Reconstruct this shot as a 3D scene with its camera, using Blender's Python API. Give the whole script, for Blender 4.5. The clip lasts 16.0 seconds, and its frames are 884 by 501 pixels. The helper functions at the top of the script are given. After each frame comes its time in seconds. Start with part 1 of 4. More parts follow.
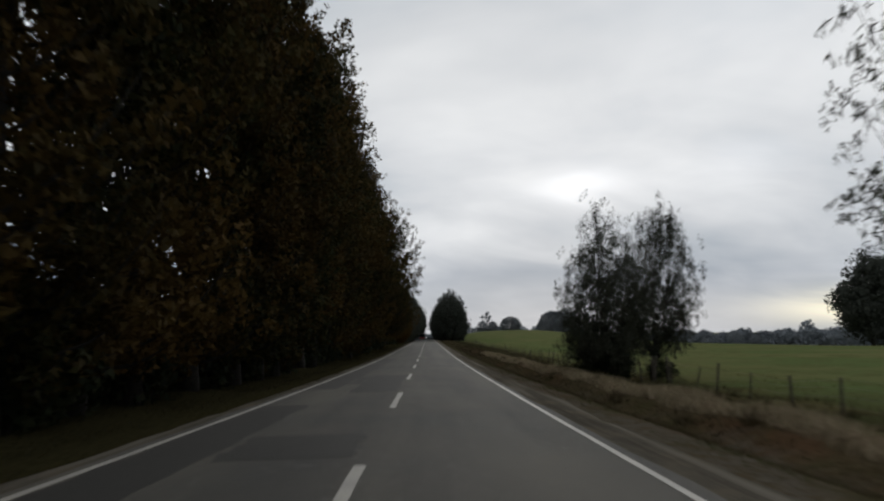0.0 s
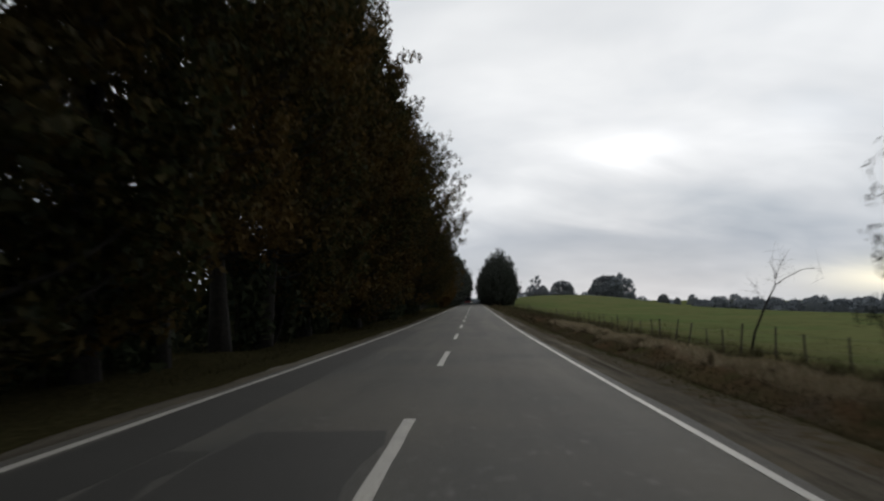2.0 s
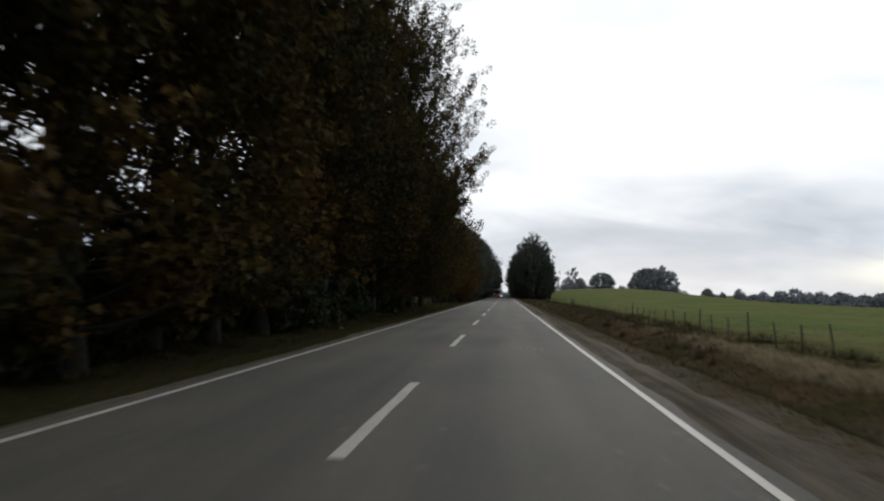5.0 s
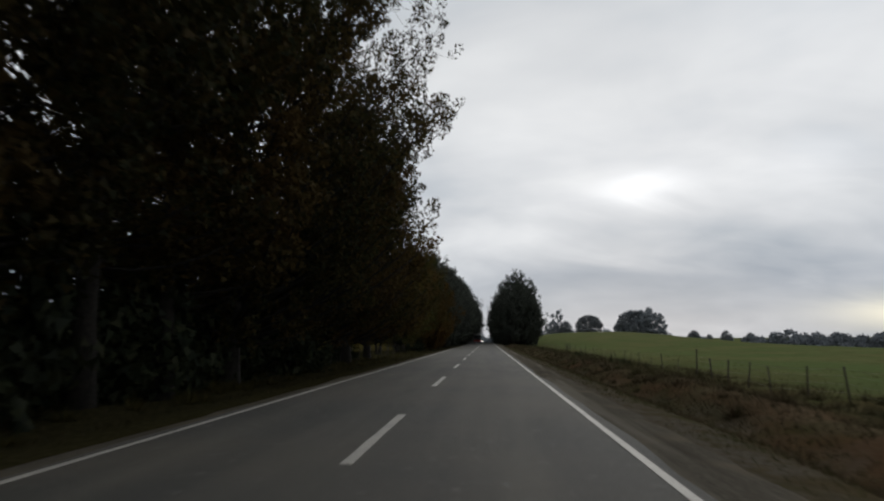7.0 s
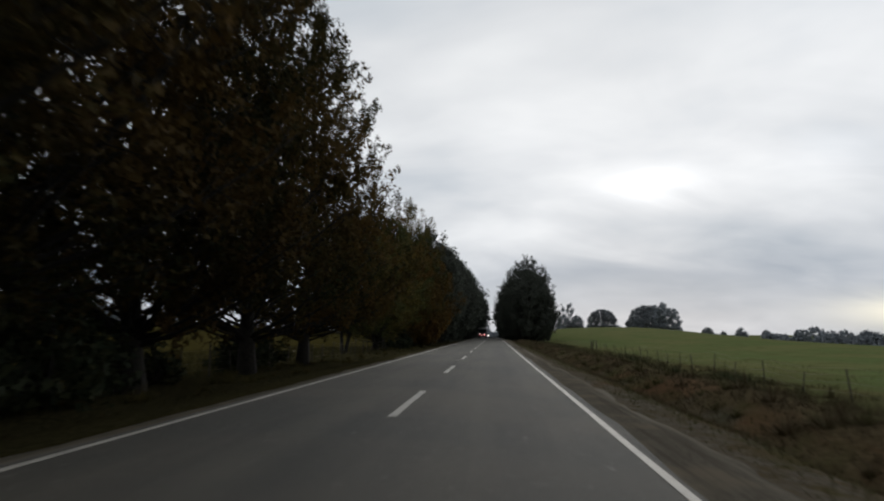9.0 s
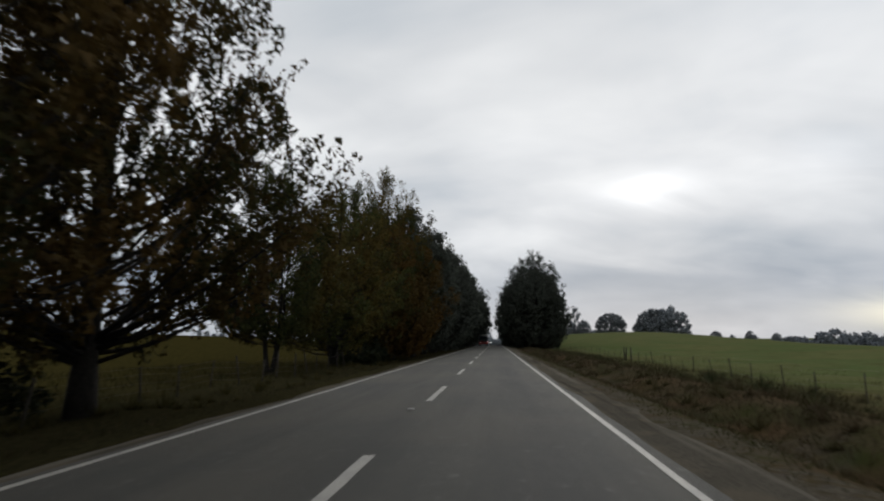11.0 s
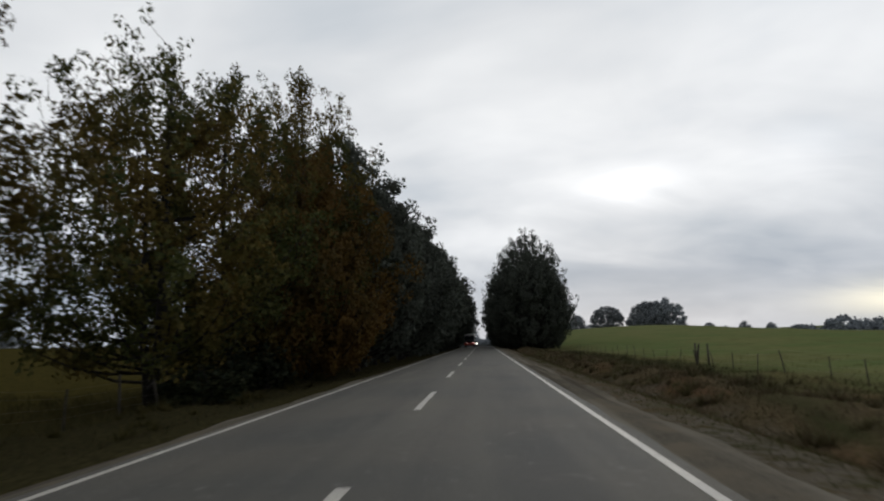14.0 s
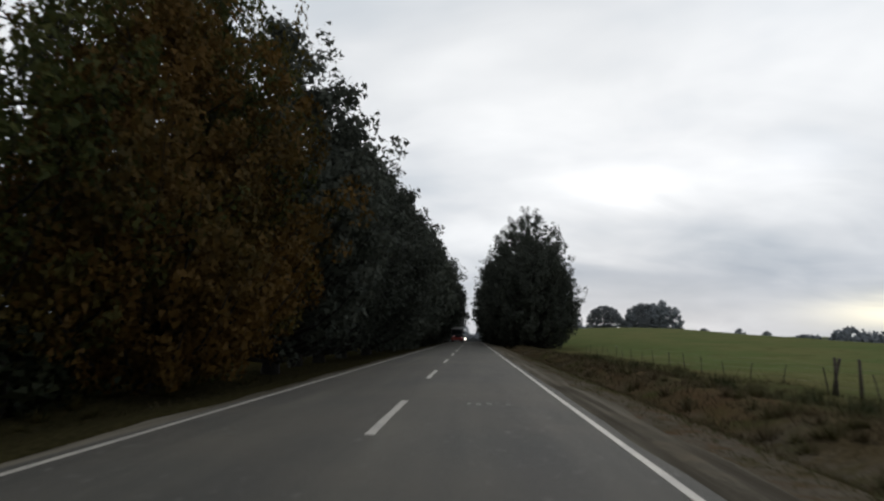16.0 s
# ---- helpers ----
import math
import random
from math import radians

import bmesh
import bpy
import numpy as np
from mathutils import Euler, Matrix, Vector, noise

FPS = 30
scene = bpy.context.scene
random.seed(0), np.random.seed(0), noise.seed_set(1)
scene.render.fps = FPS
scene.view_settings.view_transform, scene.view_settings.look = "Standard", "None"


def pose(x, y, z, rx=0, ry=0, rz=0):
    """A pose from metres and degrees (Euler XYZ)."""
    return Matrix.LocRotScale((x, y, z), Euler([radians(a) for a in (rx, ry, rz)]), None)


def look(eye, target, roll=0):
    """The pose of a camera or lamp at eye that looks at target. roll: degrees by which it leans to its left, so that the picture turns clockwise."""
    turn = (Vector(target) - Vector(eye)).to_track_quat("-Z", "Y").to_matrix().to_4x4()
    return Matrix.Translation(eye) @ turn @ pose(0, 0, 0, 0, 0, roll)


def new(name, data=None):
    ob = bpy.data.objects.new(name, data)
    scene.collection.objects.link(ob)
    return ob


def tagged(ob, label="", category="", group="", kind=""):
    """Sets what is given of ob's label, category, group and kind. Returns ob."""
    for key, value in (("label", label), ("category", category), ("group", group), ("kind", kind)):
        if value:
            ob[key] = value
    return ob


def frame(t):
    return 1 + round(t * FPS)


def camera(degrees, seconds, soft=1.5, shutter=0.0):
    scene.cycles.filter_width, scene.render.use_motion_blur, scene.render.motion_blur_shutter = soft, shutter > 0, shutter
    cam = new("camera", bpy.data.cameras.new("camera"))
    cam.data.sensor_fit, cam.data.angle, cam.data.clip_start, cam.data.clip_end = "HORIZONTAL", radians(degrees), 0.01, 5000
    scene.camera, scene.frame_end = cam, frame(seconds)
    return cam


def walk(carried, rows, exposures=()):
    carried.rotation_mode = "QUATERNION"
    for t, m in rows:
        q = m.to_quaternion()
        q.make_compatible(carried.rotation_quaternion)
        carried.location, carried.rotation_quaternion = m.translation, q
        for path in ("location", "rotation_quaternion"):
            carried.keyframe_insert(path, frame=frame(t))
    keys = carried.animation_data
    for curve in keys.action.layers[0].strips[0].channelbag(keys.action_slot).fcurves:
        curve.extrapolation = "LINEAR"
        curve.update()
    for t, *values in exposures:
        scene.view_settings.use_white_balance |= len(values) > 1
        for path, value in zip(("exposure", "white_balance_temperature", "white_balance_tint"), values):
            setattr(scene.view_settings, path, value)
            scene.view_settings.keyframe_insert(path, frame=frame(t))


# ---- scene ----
cam = camera(68.0, 16.0, soft=2.2, shutter=0.45)
PATH = [
    (0.0, (0.821, -3.340, 1.410), (3.078, 95.618, 15.631), -0.53),
    (0.5, (0.746, 2.711, 1.420), (-0.153, 101.544, 16.624), -0.92),
    (1.0, (0.749, 8.292, 1.410), (-2.374, 107.424, 14.178), 0.53),
    (1.5, (0.799, 14.686, 1.400), (-2.106, 113.899, 13.581), -0.57),
    (2.0, (0.800, 20.535, 1.385), (-4.045, 120.062, 9.805), 0.11),
    (2.5, (0.874, 26.707, 1.358), (-6.617, 126.200, 8.062), 1.40),
    (3.0, (0.994, 30.819, 1.358), (-7.101, 130.310, 7.357), 1.66),
    (5.3, (1.413, 58.236, 1.358), (-8.161, 157.519, 8.515), 0.38),
    (5.5, (1.413, 60.536, 1.358), (-6.383, 159.417, 14.072), 0.38),
    (6.0, (1.490, 66.093, 1.358), (-4.789, 165.387, 11.419), -0.06),
    (6.5, (1.563, 71.385, 1.358), (-4.759, 170.958, 8.088), -0.39),
    (7.0, (1.572, 76.639, 1.358), (-5.126, 175.511, 14.751), -0.33),
    (7.5, (1.631, 81.556, 1.358), (-6.038, 180.338, 14.896), -0.51),
    (8.0, (1.681, 86.905, 1.358), (-6.114, 185.945, 12.774), 0.13),
    (10.3, (1.635, 109.856, 1.358), (-6.238, 208.550, 15.417), 0.47),
    (10.5, (1.635, 111.856, 1.358), (-6.247, 210.668, 14.552), 0.47),
    (11.0, (1.545, 116.732, 1.358), (-6.327, 215.480, 15.024), -0.50),
    (11.5, (1.566, 120.735, 1.358), (-4.486, 219.546, 15.492), -2.40),
    (12.0, (1.513, 125.601, 1.358), (-4.733, 224.462, 15.047), -2.19),
    (12.5, (1.488, 129.455, 1.358), (-5.523, 228.333, 14.545), -2.12),
    (13.0, (1.452, 134.175, 1.358), (-5.623, 233.034, 14.655), -1.73),
    (13.5, (1.447, 138.279, 1.358), (-4.794, 237.237, 14.336), -1.94),
    (14.0, (1.434, 142.236, 1.358), (-4.078, 241.119, 15.209), -2.60),
    (14.5, (1.379, 146.731, 1.358), (-3.863, 245.531, 15.887), -2.72),
    (15.0, (1.457, 150.611, 1.358), (-3.280, 249.831, 12.886), -1.29),
    (15.5, (1.395, 154.789, 1.358), (-1.485, 254.239, 11.427), 0.42),
    (16.0, (1.422, 158.811, 1.358), (-3.189, 257.876, 14.197), 0.17),
]
EXPOSURES = [(0.0, -0.15), (1.5, -0.12), (2.0, 0.0), (2.5, 0.1), (3.0, 0.2), (5.5, 0.35), (6.0, 0.0), (6.5, 0.0), (7.0, -0.15), (7.5, -0.1), (8.0, 0.0), (10.5, -0.06), (11.0, -0.08), (12.0, -0.08), (13.0, 0.0), (14.0, 0.0), (15.0, 0.08), (16.0, 0.1)]


def road_fall(y):
    """The first stretch of the road runs gently downhill into the level; its height over the level and its slope at y."""
    k = 0.00023
    if y > 75:
        return 0.0, 0.0
    if y > 5:
        return 0.5 * k * (75 - y) ** 2, -k * (75 - y)
    return 0.5 * k * 70 ** 2 + k * 70 * (5 - y), -k * 70


def on_road(eye, target):
    """The eye and its target, told over a level road, set over the road as it falls."""
    h, slope = road_fall(eye[1])[0], road_fall(eye[1] + 12)[1]
    return (eye[0], eye[1], eye[2] + h), (target[0], target[1], target[2] + h + slope * (target[1] - eye[1]))


walk(cam, [(t, look(*on_road(eye, target), roll)) for t, eye, target, roll in PATH], EXPOSURES)

# ---- world, sun ----
def rgb(c):
    return (c[0], c[1], c[2], 1.0)


def mix(N, L, fac, a, b, mode="MIX"):
    n = N.new("ShaderNodeMix")
    n.data_type, n.blend_type = "RGBA", mode
    for k, v in ((0, fac), (6, a), (7, b)):
        if isinstance(v, (int, float)):
            n.inputs[k].default_value = v
        elif isinstance(v, tuple):
            n.inputs[k].default_value = rgb(v)
        else:
            L.new(v, n.inputs[k])
    return n.outputs[2]


SUN_AZ = radians(13.3)   # to the right of the road's direction
SUN_EL = radians(12.3)
world = bpy.data.worlds.new("overcast_sky")
scene.world = world
world.use_nodes = True


def build_world():
    nt = world.node_tree
    N, L = nt.nodes, nt.links
    N.clear()
    out = N.new("ShaderNodeOutputWorld")
    bg = N.new("ShaderNodeBackground")
    L.new(bg.outputs[0], out.inputs[0])
    sky = N.new("ShaderNodeTexSky")
    sky.sky_type = "NISHITA"
    sky.sun_disc = False
    sky.sun_elevation = SUN_EL
    sky.sun_rotation = SUN_AZ
    dim = N.new("ShaderNodeVectorMath")
    dim.operation = "SCALE"
    dim.inputs["Scale"].default_value = 0.05
    L.new(sky.outputs[0], dim.inputs[0])
    co = N.new("ShaderNodeTexCoord")
    sep = N.new("ShaderNodeSeparateXYZ")
    L.new(co.outputs["Generated"], sep.inputs[0])

    def m(op, a, b=None, c=None):
        n = N.new("ShaderNodeMath")
        n.operation = op
        for k, v in enumerate((a, b, c)):
            if v is None:
                continue
            if isinstance(v, (int, float)):
                n.inputs[k].default_value = v
            else:
                L.new(v, n.inputs[k])
        return n.outputs[0]

    def cloud(flat, sx, scale, detail, dist, shift):
        # clouds lie on a flat deck, so they close up towards the horizon
        zz = m("ADD", m("ABSOLUTE", sep.outputs[2]), flat)
        c = N.new("ShaderNodeCombineXYZ")
        L.new(m("MULTIPLY", m("DIVIDE", sep.outputs[0], zz), sx), c.inputs[0])
        L.new(m("DIVIDE", sep.outputs[1], zz), c.inputs[1])
        c.inputs[2].default_value = shift
        n = N.new("ShaderNodeTexNoise")
        n.inputs["Scale"].default_value = scale
        n.inputs["Detail"].default_value = detail
        n.inputs["Roughness"].default_value = 0.5
        n.inputs["Distortion"].default_value = dist
        L.new(c.outputs[0], n.inputs["Vector"])
        return n.outputs[0]

    def spot(az0, z0, wide, high, amount):
        """A soft bright patch of thin cloud."""
        p = m("DIVIDE", m("SUBTRACT", az, az0), wide)
        q = m("DIVIDE", m("SUBTRACT", lift, z0), high)
        return m("MULTIPLY", m("EXPONENT", m("MULTIPLY", m("ADD", m("MULTIPLY", p, p), m("MULTIPLY", q, q)), -1.0)), amount)

    big = cloud(0.40, 0.75, 1.8, 4.0, 0.25, 3.7)
    fine = cloud(0.30, 0.7, 3.0, 6.0, 0.5, 8.1)
    dens = m("ADD", m("MULTIPLY", big, 0.70), m("MULTIPLY", fine, 0.30))
    ramp = N.new("ShaderNodeValToRGB")
    e = ramp.color_ramp.elements
    e[0].position, e[0].color = 0.36, (0.50, 0.55, 0.605, 1)
    e[1].position, e[1].color = 0.62, (0.80, 0.825, 0.85, 1)
    mid = e.new(0.49)
    mid.color = (0.655, 0.685, 0.72, 1)
    L.new(dens, ramp.inputs[0])
    az = m("ARCTAN2", sep.outputs[0], sep.outputs[1])
    lift = m("ADD", sep.outputs[2], m("MULTIPLY_ADD", fine, 0.10, -0.05))
    # thin cloud round the sun, and two paler openings beside it
    thin = m("ADD", spot(SUN_AZ, math.sin(SUN_EL), 0.065, 0.024, 0.32), spot(SUN_AZ, math.sin(SUN_EL) + 0.03, 0.28, 0.12, 0.12))
    thin = m("ADD", thin, m("ADD", spot(0.47, 0.225, 0.07, 0.03, 0.13), spot(0.50, 0.42, 0.22, 0.10, 0.12)))
    # a warm break in the cloud low over the far woods
    da = m("DIVIDE", m("SUBTRACT", az, 0.60), 0.105)
    dz = m("DIVIDE", m("SUBTRACT", sep.outputs[2], m("MULTIPLY_ADD", fine, 0.04, 0.010)), 0.020)
    rift = m("EXPONENT", m("MULTIPLY", m("ADD", m("MULTIPLY", da, da), m("MULTIPLY", dz, dz)), -1.0))
    gcol = N.new("ShaderNodeCombineColor")
    L.new(m("ADD", thin, m("MULTIPLY", rift, 0.85)), gcol.inputs[0])
    L.new(m("ADD", m("MULTIPLY", thin, 0.985), m("MULTIPLY", rift, 0.72)), gcol.inputs[1])
    L.new(m("ADD", m("MULTIPLY", thin, 0.98), m("MULTIPLY", rift, 0.38)), gcol.inputs[2])
    add = N.new("ShaderNodeMix")
    add.data_type, add.blend_type = "RGBA", "ADD"
    add.inputs[0].default_value = 1.0
    L.new(gcol.outputs[0], add.inputs[7])
    # the deck thickens towards the horizon, with a blue-grey bank low down
    low = N.new("ShaderNodeValToRGB")
    e = low.color_ramp.elements
    e[0].position, e[0].color = 0.0, (0.68, 0.70, 0.735, 1)
    e[1].position, e[1].color = 0.36, (1.0, 0.99, 0.98, 1)
    for at, c in ((0.035, (0.73, 0.745, 0.775)), (0.08, (0.69, 0.715, 0.76)), (0.12, (0.83, 0.84, 0.86)), (0.18, (0.93, 0.93, 0.935))):
        e.new(at).color = rgb(c)
    L.new(lift, low.inputs[0])
    L.new(mix(N, L, 1.0, mix(N, L, 1.0, ramp.outputs[0], low.outputs[0], "MULTIPLY"), (1.12, 1.115, 1.11), "MULTIPLY"), add.inputs[6])
    add2 = N.new("ShaderNodeMix")
    add2.data_type, add2.blend_type = "RGBA", "MIX"
    add2.inputs[0].default_value = 0.975
    L.new(dim.outputs[0], add2.inputs[6])
    L.new(add.outputs[2], add2.inputs[7])
    L.new(add2.outputs[2], bg.inputs[0])
    bg.inputs[1].default_value = 1.0


build_world()
sun = new("sun", bpy.data.lights.new("sun", "SUN"))
sun.data.energy = 0.4
sun.data.angle = radians(25)
sun.data.color = (1.0, 0.95, 0.88)
sun.matrix_world = look((0, 0, 0), (-math.sin(SUN_AZ) * math.cos(SUN_EL), -math.cos(SUN_AZ) * math.cos(SUN_EL), -math.sin(SUN_EL)))


# ---- materials ----
def mat(name, rough=0.8, metal=0.0):
    mt = bpy.data.materials.new(name)
    mt.use_nodes = True
    b = mt.node_tree.nodes["Principled BSDF"]
    b.inputs["Roughness"].default_value = rough
    b.inputs["Metallic"].default_value = metal
    return mt, mt.node_tree.nodes, mt.node_tree.links, b


def noise_fac(N, L, scale, detail=4.0, lo=0.4, hi=0.6, squash=None, distortion=0.0, coords="pos"):
    if coords == "pos":
        src = N.new("ShaderNodeNewGeometry").outputs["Position"]
    else:
        src = N.new("ShaderNodeTexCoord").outputs["Object"]
    if squash:
        mp = N.new("ShaderNodeMapping")
        mp.inputs["Scale"].default_value = squash
        L.new(src, mp.inputs[0])
        src = mp.outputs[0]
    n = N.new("ShaderNodeTexNoise")
    n.inputs["Scale"].default_value = scale
    n.inputs["Detail"].default_value = detail
    n.inputs["Distortion"].default_value = distortion
    L.new(src, n.inputs["Vector"])
    r = N.new("ShaderNodeMapRange")
    r.inputs[1].default_value, r.inputs[2].default_value = lo, hi
    L.new(n.outputs[0], r.inputs[0])
    return r.outputs[0]


def bump(N, L, b, fac, dist, strength=0.6):
    n = N.new("ShaderNodeBump")
    n.inputs["Distance"].default_value = dist
    n.inputs["Strength"].default_value = strength
    L.new(fac, n.inputs["Height"])
    L.new(n.outputs[0], b.inputs["Normal"])


def surface(name, dark, light, grain, broad, rough=0.85, bump_d=0.01, third=None, third_scale=0.2):
    mt, N, L, b = mat(name, rough)
    c = mix(N, L, noise_fac(N, L, grain, 5, 0.35, 0.65), dark, light)
    c = mix(N, L, noise_fac(N, L, broad, 3, 0.3, 0.7), mix(N, L, 0.35, c, dark), c)
    if third:
        c = mix(N, L, noise_fac(N, L, third_scale, 4, 0.5, 0.66), c, third)
    L.new(c, b.inputs["Base Color"])
    bump(N, L, b, noise_fac(N, L, grain * 1.5, 5, 0.2, 0.8), bump_d)
    b.inputs["Specular IOR Level"].default_value = 0.25
    return mt


def leaf_mat(name, cols, turn=0.0, autumn=None, share=0.35):
    """Leaves of several tints; autumn: the tint of whole turned branches."""
    mt = bpy.data.materials.new(name)
    mt.use_nodes = True
    N, L = mt.node_tree.nodes, mt.node_tree.links
    N.clear()
    out = N.new("ShaderNodeOutputMaterial")
    geo = N.new("ShaderNodeNewGeometry")
    ramp = N.new("ShaderNodeValToRGB")
    e = ramp.color_ramp.elements
    e[0].position, e[0].color = 0.0, rgb(cols[0])
    e[1].position, e[1].color = 1.0, rgb(cols[-1])
    for k in range(1, len(cols) - 1):
        e.new(k / (len(cols) - 1)).color = rgb(cols[k])
    L.new(geo.outputs["Random Per Island"], ramp.inputs[0])
    c = ramp.outputs[0]
    if autumn:
        f = noise_fac(N, L, 0.16, 3, 0.62 - share * 0.5, 0.78 - share * 0.5)
        c = mix(N, L, f, c, mix(N, L, 0.55, c, autumn))
    oi = N.new("ShaderNodeObjectInfo")
    hs = N.new("ShaderNodeHueSaturation")
    mr = N.new("ShaderNodeMapRange")
    mr.inputs[3].default_value, mr.inputs[4].default_value = 0.75, 1.2
    L.new(oi.outputs["Random"], mr.inputs[0])
    L.new(mr.outputs[0], hs.inputs["Value"])
    L.new(c, hs.inputs["Color"])
    d = N.new("ShaderNodeBsdfDiffuse")
    t = N.new("ShaderNodeBsdfTranslucent")
    g = N.new("ShaderNodeBsdfGlossy")
    g.inputs["Roughness"].default_value = 0.55
    g.inputs["Color"].default_value = (0.5, 0.5, 0.5, 1)
    L.new(hs.outputs[0], d.inputs[0])
    L.new(hs.outputs[0], t.inputs[0])
    m1 = N.new("ShaderNodeMixShader")
    m1.inputs[0].default_value = 0.22
    L.new(d.outputs[0], m1.inputs[1])
    L.new(t.outputs[0], m1.inputs[2])
    m2 = N.new("ShaderNodeMixShader")
    m2.inputs[0].default_value = 0.012
    L.new(m1.outputs[0], m2.inputs[1])
    L.new(g.outputs[0], m2.inputs[2])
    L.new(m2.outputs[0], out.inputs[0])
    return mt


def asphalt_mat():
    mt, N, L, b = mat("asphalt", 0.8)
    stone = noise_fac(N, L, 90.0, 4, 0.35, 0.65)
    c = mix(N, L, stone, (0.034, 0.0325, 0.027), (0.075, 0.071, 0.059))
    # wheel tracks and worn strips run along the road
    strip = noise_fac(N, L, 1.1, 3, 0.35, 0.68, squash=(1.0, 0.02, 1.0))
    c = mix(N, L, strip, mix(N, L, 0.7, c, (0.024, 0.024, 0.023)), c)
    pale = noise_fac(N, L, 0.8, 4, 0.45, 0.7, squash=(1.0, 0.06, 1.0), distortion=0.5)
    c = mix(N, L, pale, c, mix(N, L, 0.5, c, (0.105, 0.096, 0.076)))
    blot = noise_fac(N, L, 0.45, 4, 0.42, 0.62, squash=(1.0, 0.35, 1.0))
    c = mix(N, L, blot, mix(N, L, 0.4, c, (0.026, 0.028, 0.025)), c)
    c = mix(N, L, noise_fac(N, L, 6.0, 4, 0.62, 0.75), c, (0.10, 0.097, 0.087))
    c = mix(N, L, noise_fac(N, L, 0.22, 3, 0.4, 0.65), c, mix(N, L, 0.3, c, (0.095, 0.080, 0.058)))
    L.new(c, b.inputs["Base Color"])
    bump(N, L, b, stone, 0.004)
    b.inputs["Specular IOR Level"].default_value = 0.35
    return mt


def paint_mat():
    mt, N, L, b = mat("road_paint", 0.6)
    c = mix(N, L, noise_fac(N, L, 25.0, 5, 0.5, 0.75), (0.36, 0.34, 0.30), (0.17, 0.16, 0.137))
    c = mix(N, L, noise_fac(N, L, 1.3, 4, 0.45, 0.75), c, (0.25, 0.24, 0.22))
    L.new(c, b.inputs["Base Color"])
    return mt


ASPHALT, PAINT = asphalt_mat(), paint_mat()
PATCH = surface("fresh_asphalt", (0.020, 0.0195, 0.0175), (0.042, 0.040, 0.035), 80.0, 0.8, 0.75, 0.003)
GRAVEL = surface("gravel", (0.058, 0.052, 0.041), (0.115, 0.103, 0.083), 22.0, 0.9, 0.95, 0.012, (0.105, 0.090, 0.068), 0.9)


def streaks(mt, c, scale, lo, hi):
    """Long soft streaks along the road over a surface."""
    N, L = mt.node_tree.nodes, mt.node_tree.links
    b = N["Principled BSDF"]
    old = b.inputs["Base Color"].links[0].from_socket
    L.new(mix(N, L, noise_fac(N, L, scale, 3, lo, hi, squash=(1.0, 0.035, 1.0)), old, c), b.inputs["Base Color"])


streaks(GRAVEL, (0.135, 0.123, 0.100), 2.6, 0.5, 0.66)
streaks(GRAVEL, (0.052, 0.046, 0.036), 3.4, 0.54, 0.70)
GRAVEL.node_tree.nodes["Principled BSDF"].inputs["Specular IOR Level"].default_value = 0.0
BARK = surface("bark", (0.007, 0.006, 0.005), (0.021, 0.018, 0.014), 9.0, 1.0, 0.95, 0.03)
DARKPOST = surface("dark_wood", (0.018, 0.016, 0.012), (0.05, 0.044, 0.034), 14.0, 2.0, 0.95, 0.01)
POST = surface("weathered_wood", (0.026, 0.022, 0.017), (0.075, 0.065, 0.052), 14.0, 2.0, 0.95, 0.01)
WIRE = mat("galvanised_wire", 0.5, 0.9)[0]
WIRE.node_tree.nodes["Principled BSDF"].inputs["Base Color"].default_value = (0.10, 0.085, 0.07, 1)
POPLAR = leaf_mat("poplar_leaves", [(0.011, 0.014, 0.005), (0.019, 0.021, 0.007), (0.030, 0.027, 0.008), (0.042, 0.030, 0.009)], autumn=(0.088, 0.048, 0.013), share=0.36)
RUSTLEAF = leaf_mat("rusty_leaves", [(0.013, 0.016, 0.006), (0.023, 0.023, 0.008), (0.036, 0.030, 0.010), (0.048, 0.033, 0.010)], autumn=(0.088, 0.050, 0.015), share=0.36)
GREENLEAF = leaf_mat("green_leaves", [(0.026, 0.034, 0.011), (0.044, 0.051, 0.015), (0.066, 0.066, 0.019)], autumn=(0.13, 0.075, 0.016), share=0.25)
ORANGELEAF = leaf_mat("turning_leaves", [(0.036, 0.029, 0.010), (0.053, 0.037, 0.010), (0.072, 0.044, 0.011)], autumn=(0.10, 0.052, 0.012), share=0.45)
SHRUBLEAF = leaf_mat("shrub_leaves", [(0.010, 0.014, 0.008), (0.018, 0.023, 0.011), (0.028, 0.030, 0.014)])
DARKLEAF = leaf_mat("dark_leaves", [(0.042, 0.049, 0.041), (0.054, 0.061, 0.050), (0.066, 0.072, 0.058)])
WILLOWLEAF = leaf_mat("willow_leaves", [(0.028, 0.033, 0.024), (0.044, 0.048, 0.035), (0.064, 0.065, 0.048)])
# distance haze over the far woods is put into this pale blue-grey
WOODHAZELEAF = leaf_mat("far_wood_hazy_leaves", [(0.170, 0.192, 0.212), (0.182, 0.203, 0.222), (0.195, 0.214, 0.230)])
# the dark leaves again, paled in colour to stand for haze down the road
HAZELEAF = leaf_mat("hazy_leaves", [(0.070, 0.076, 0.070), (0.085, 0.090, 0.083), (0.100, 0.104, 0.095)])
# bluish pale tint imitates haze on the distant single trees
FARHAZELEAF = leaf_mat("distant_hazy_leaves", [(0.138, 0.155, 0.168), (0.150, 0.166, 0.178), (0.162, 0.176, 0.186)])
DRYGRASS = leaf_mat("dry_grass", [(0.056, 0.042, 0.023), (0.070, 0.053, 0.030), (0.088, 0.067, 0.039), (0.050, 0.050, 0.022), (0.068, 0.044, 0.027)])
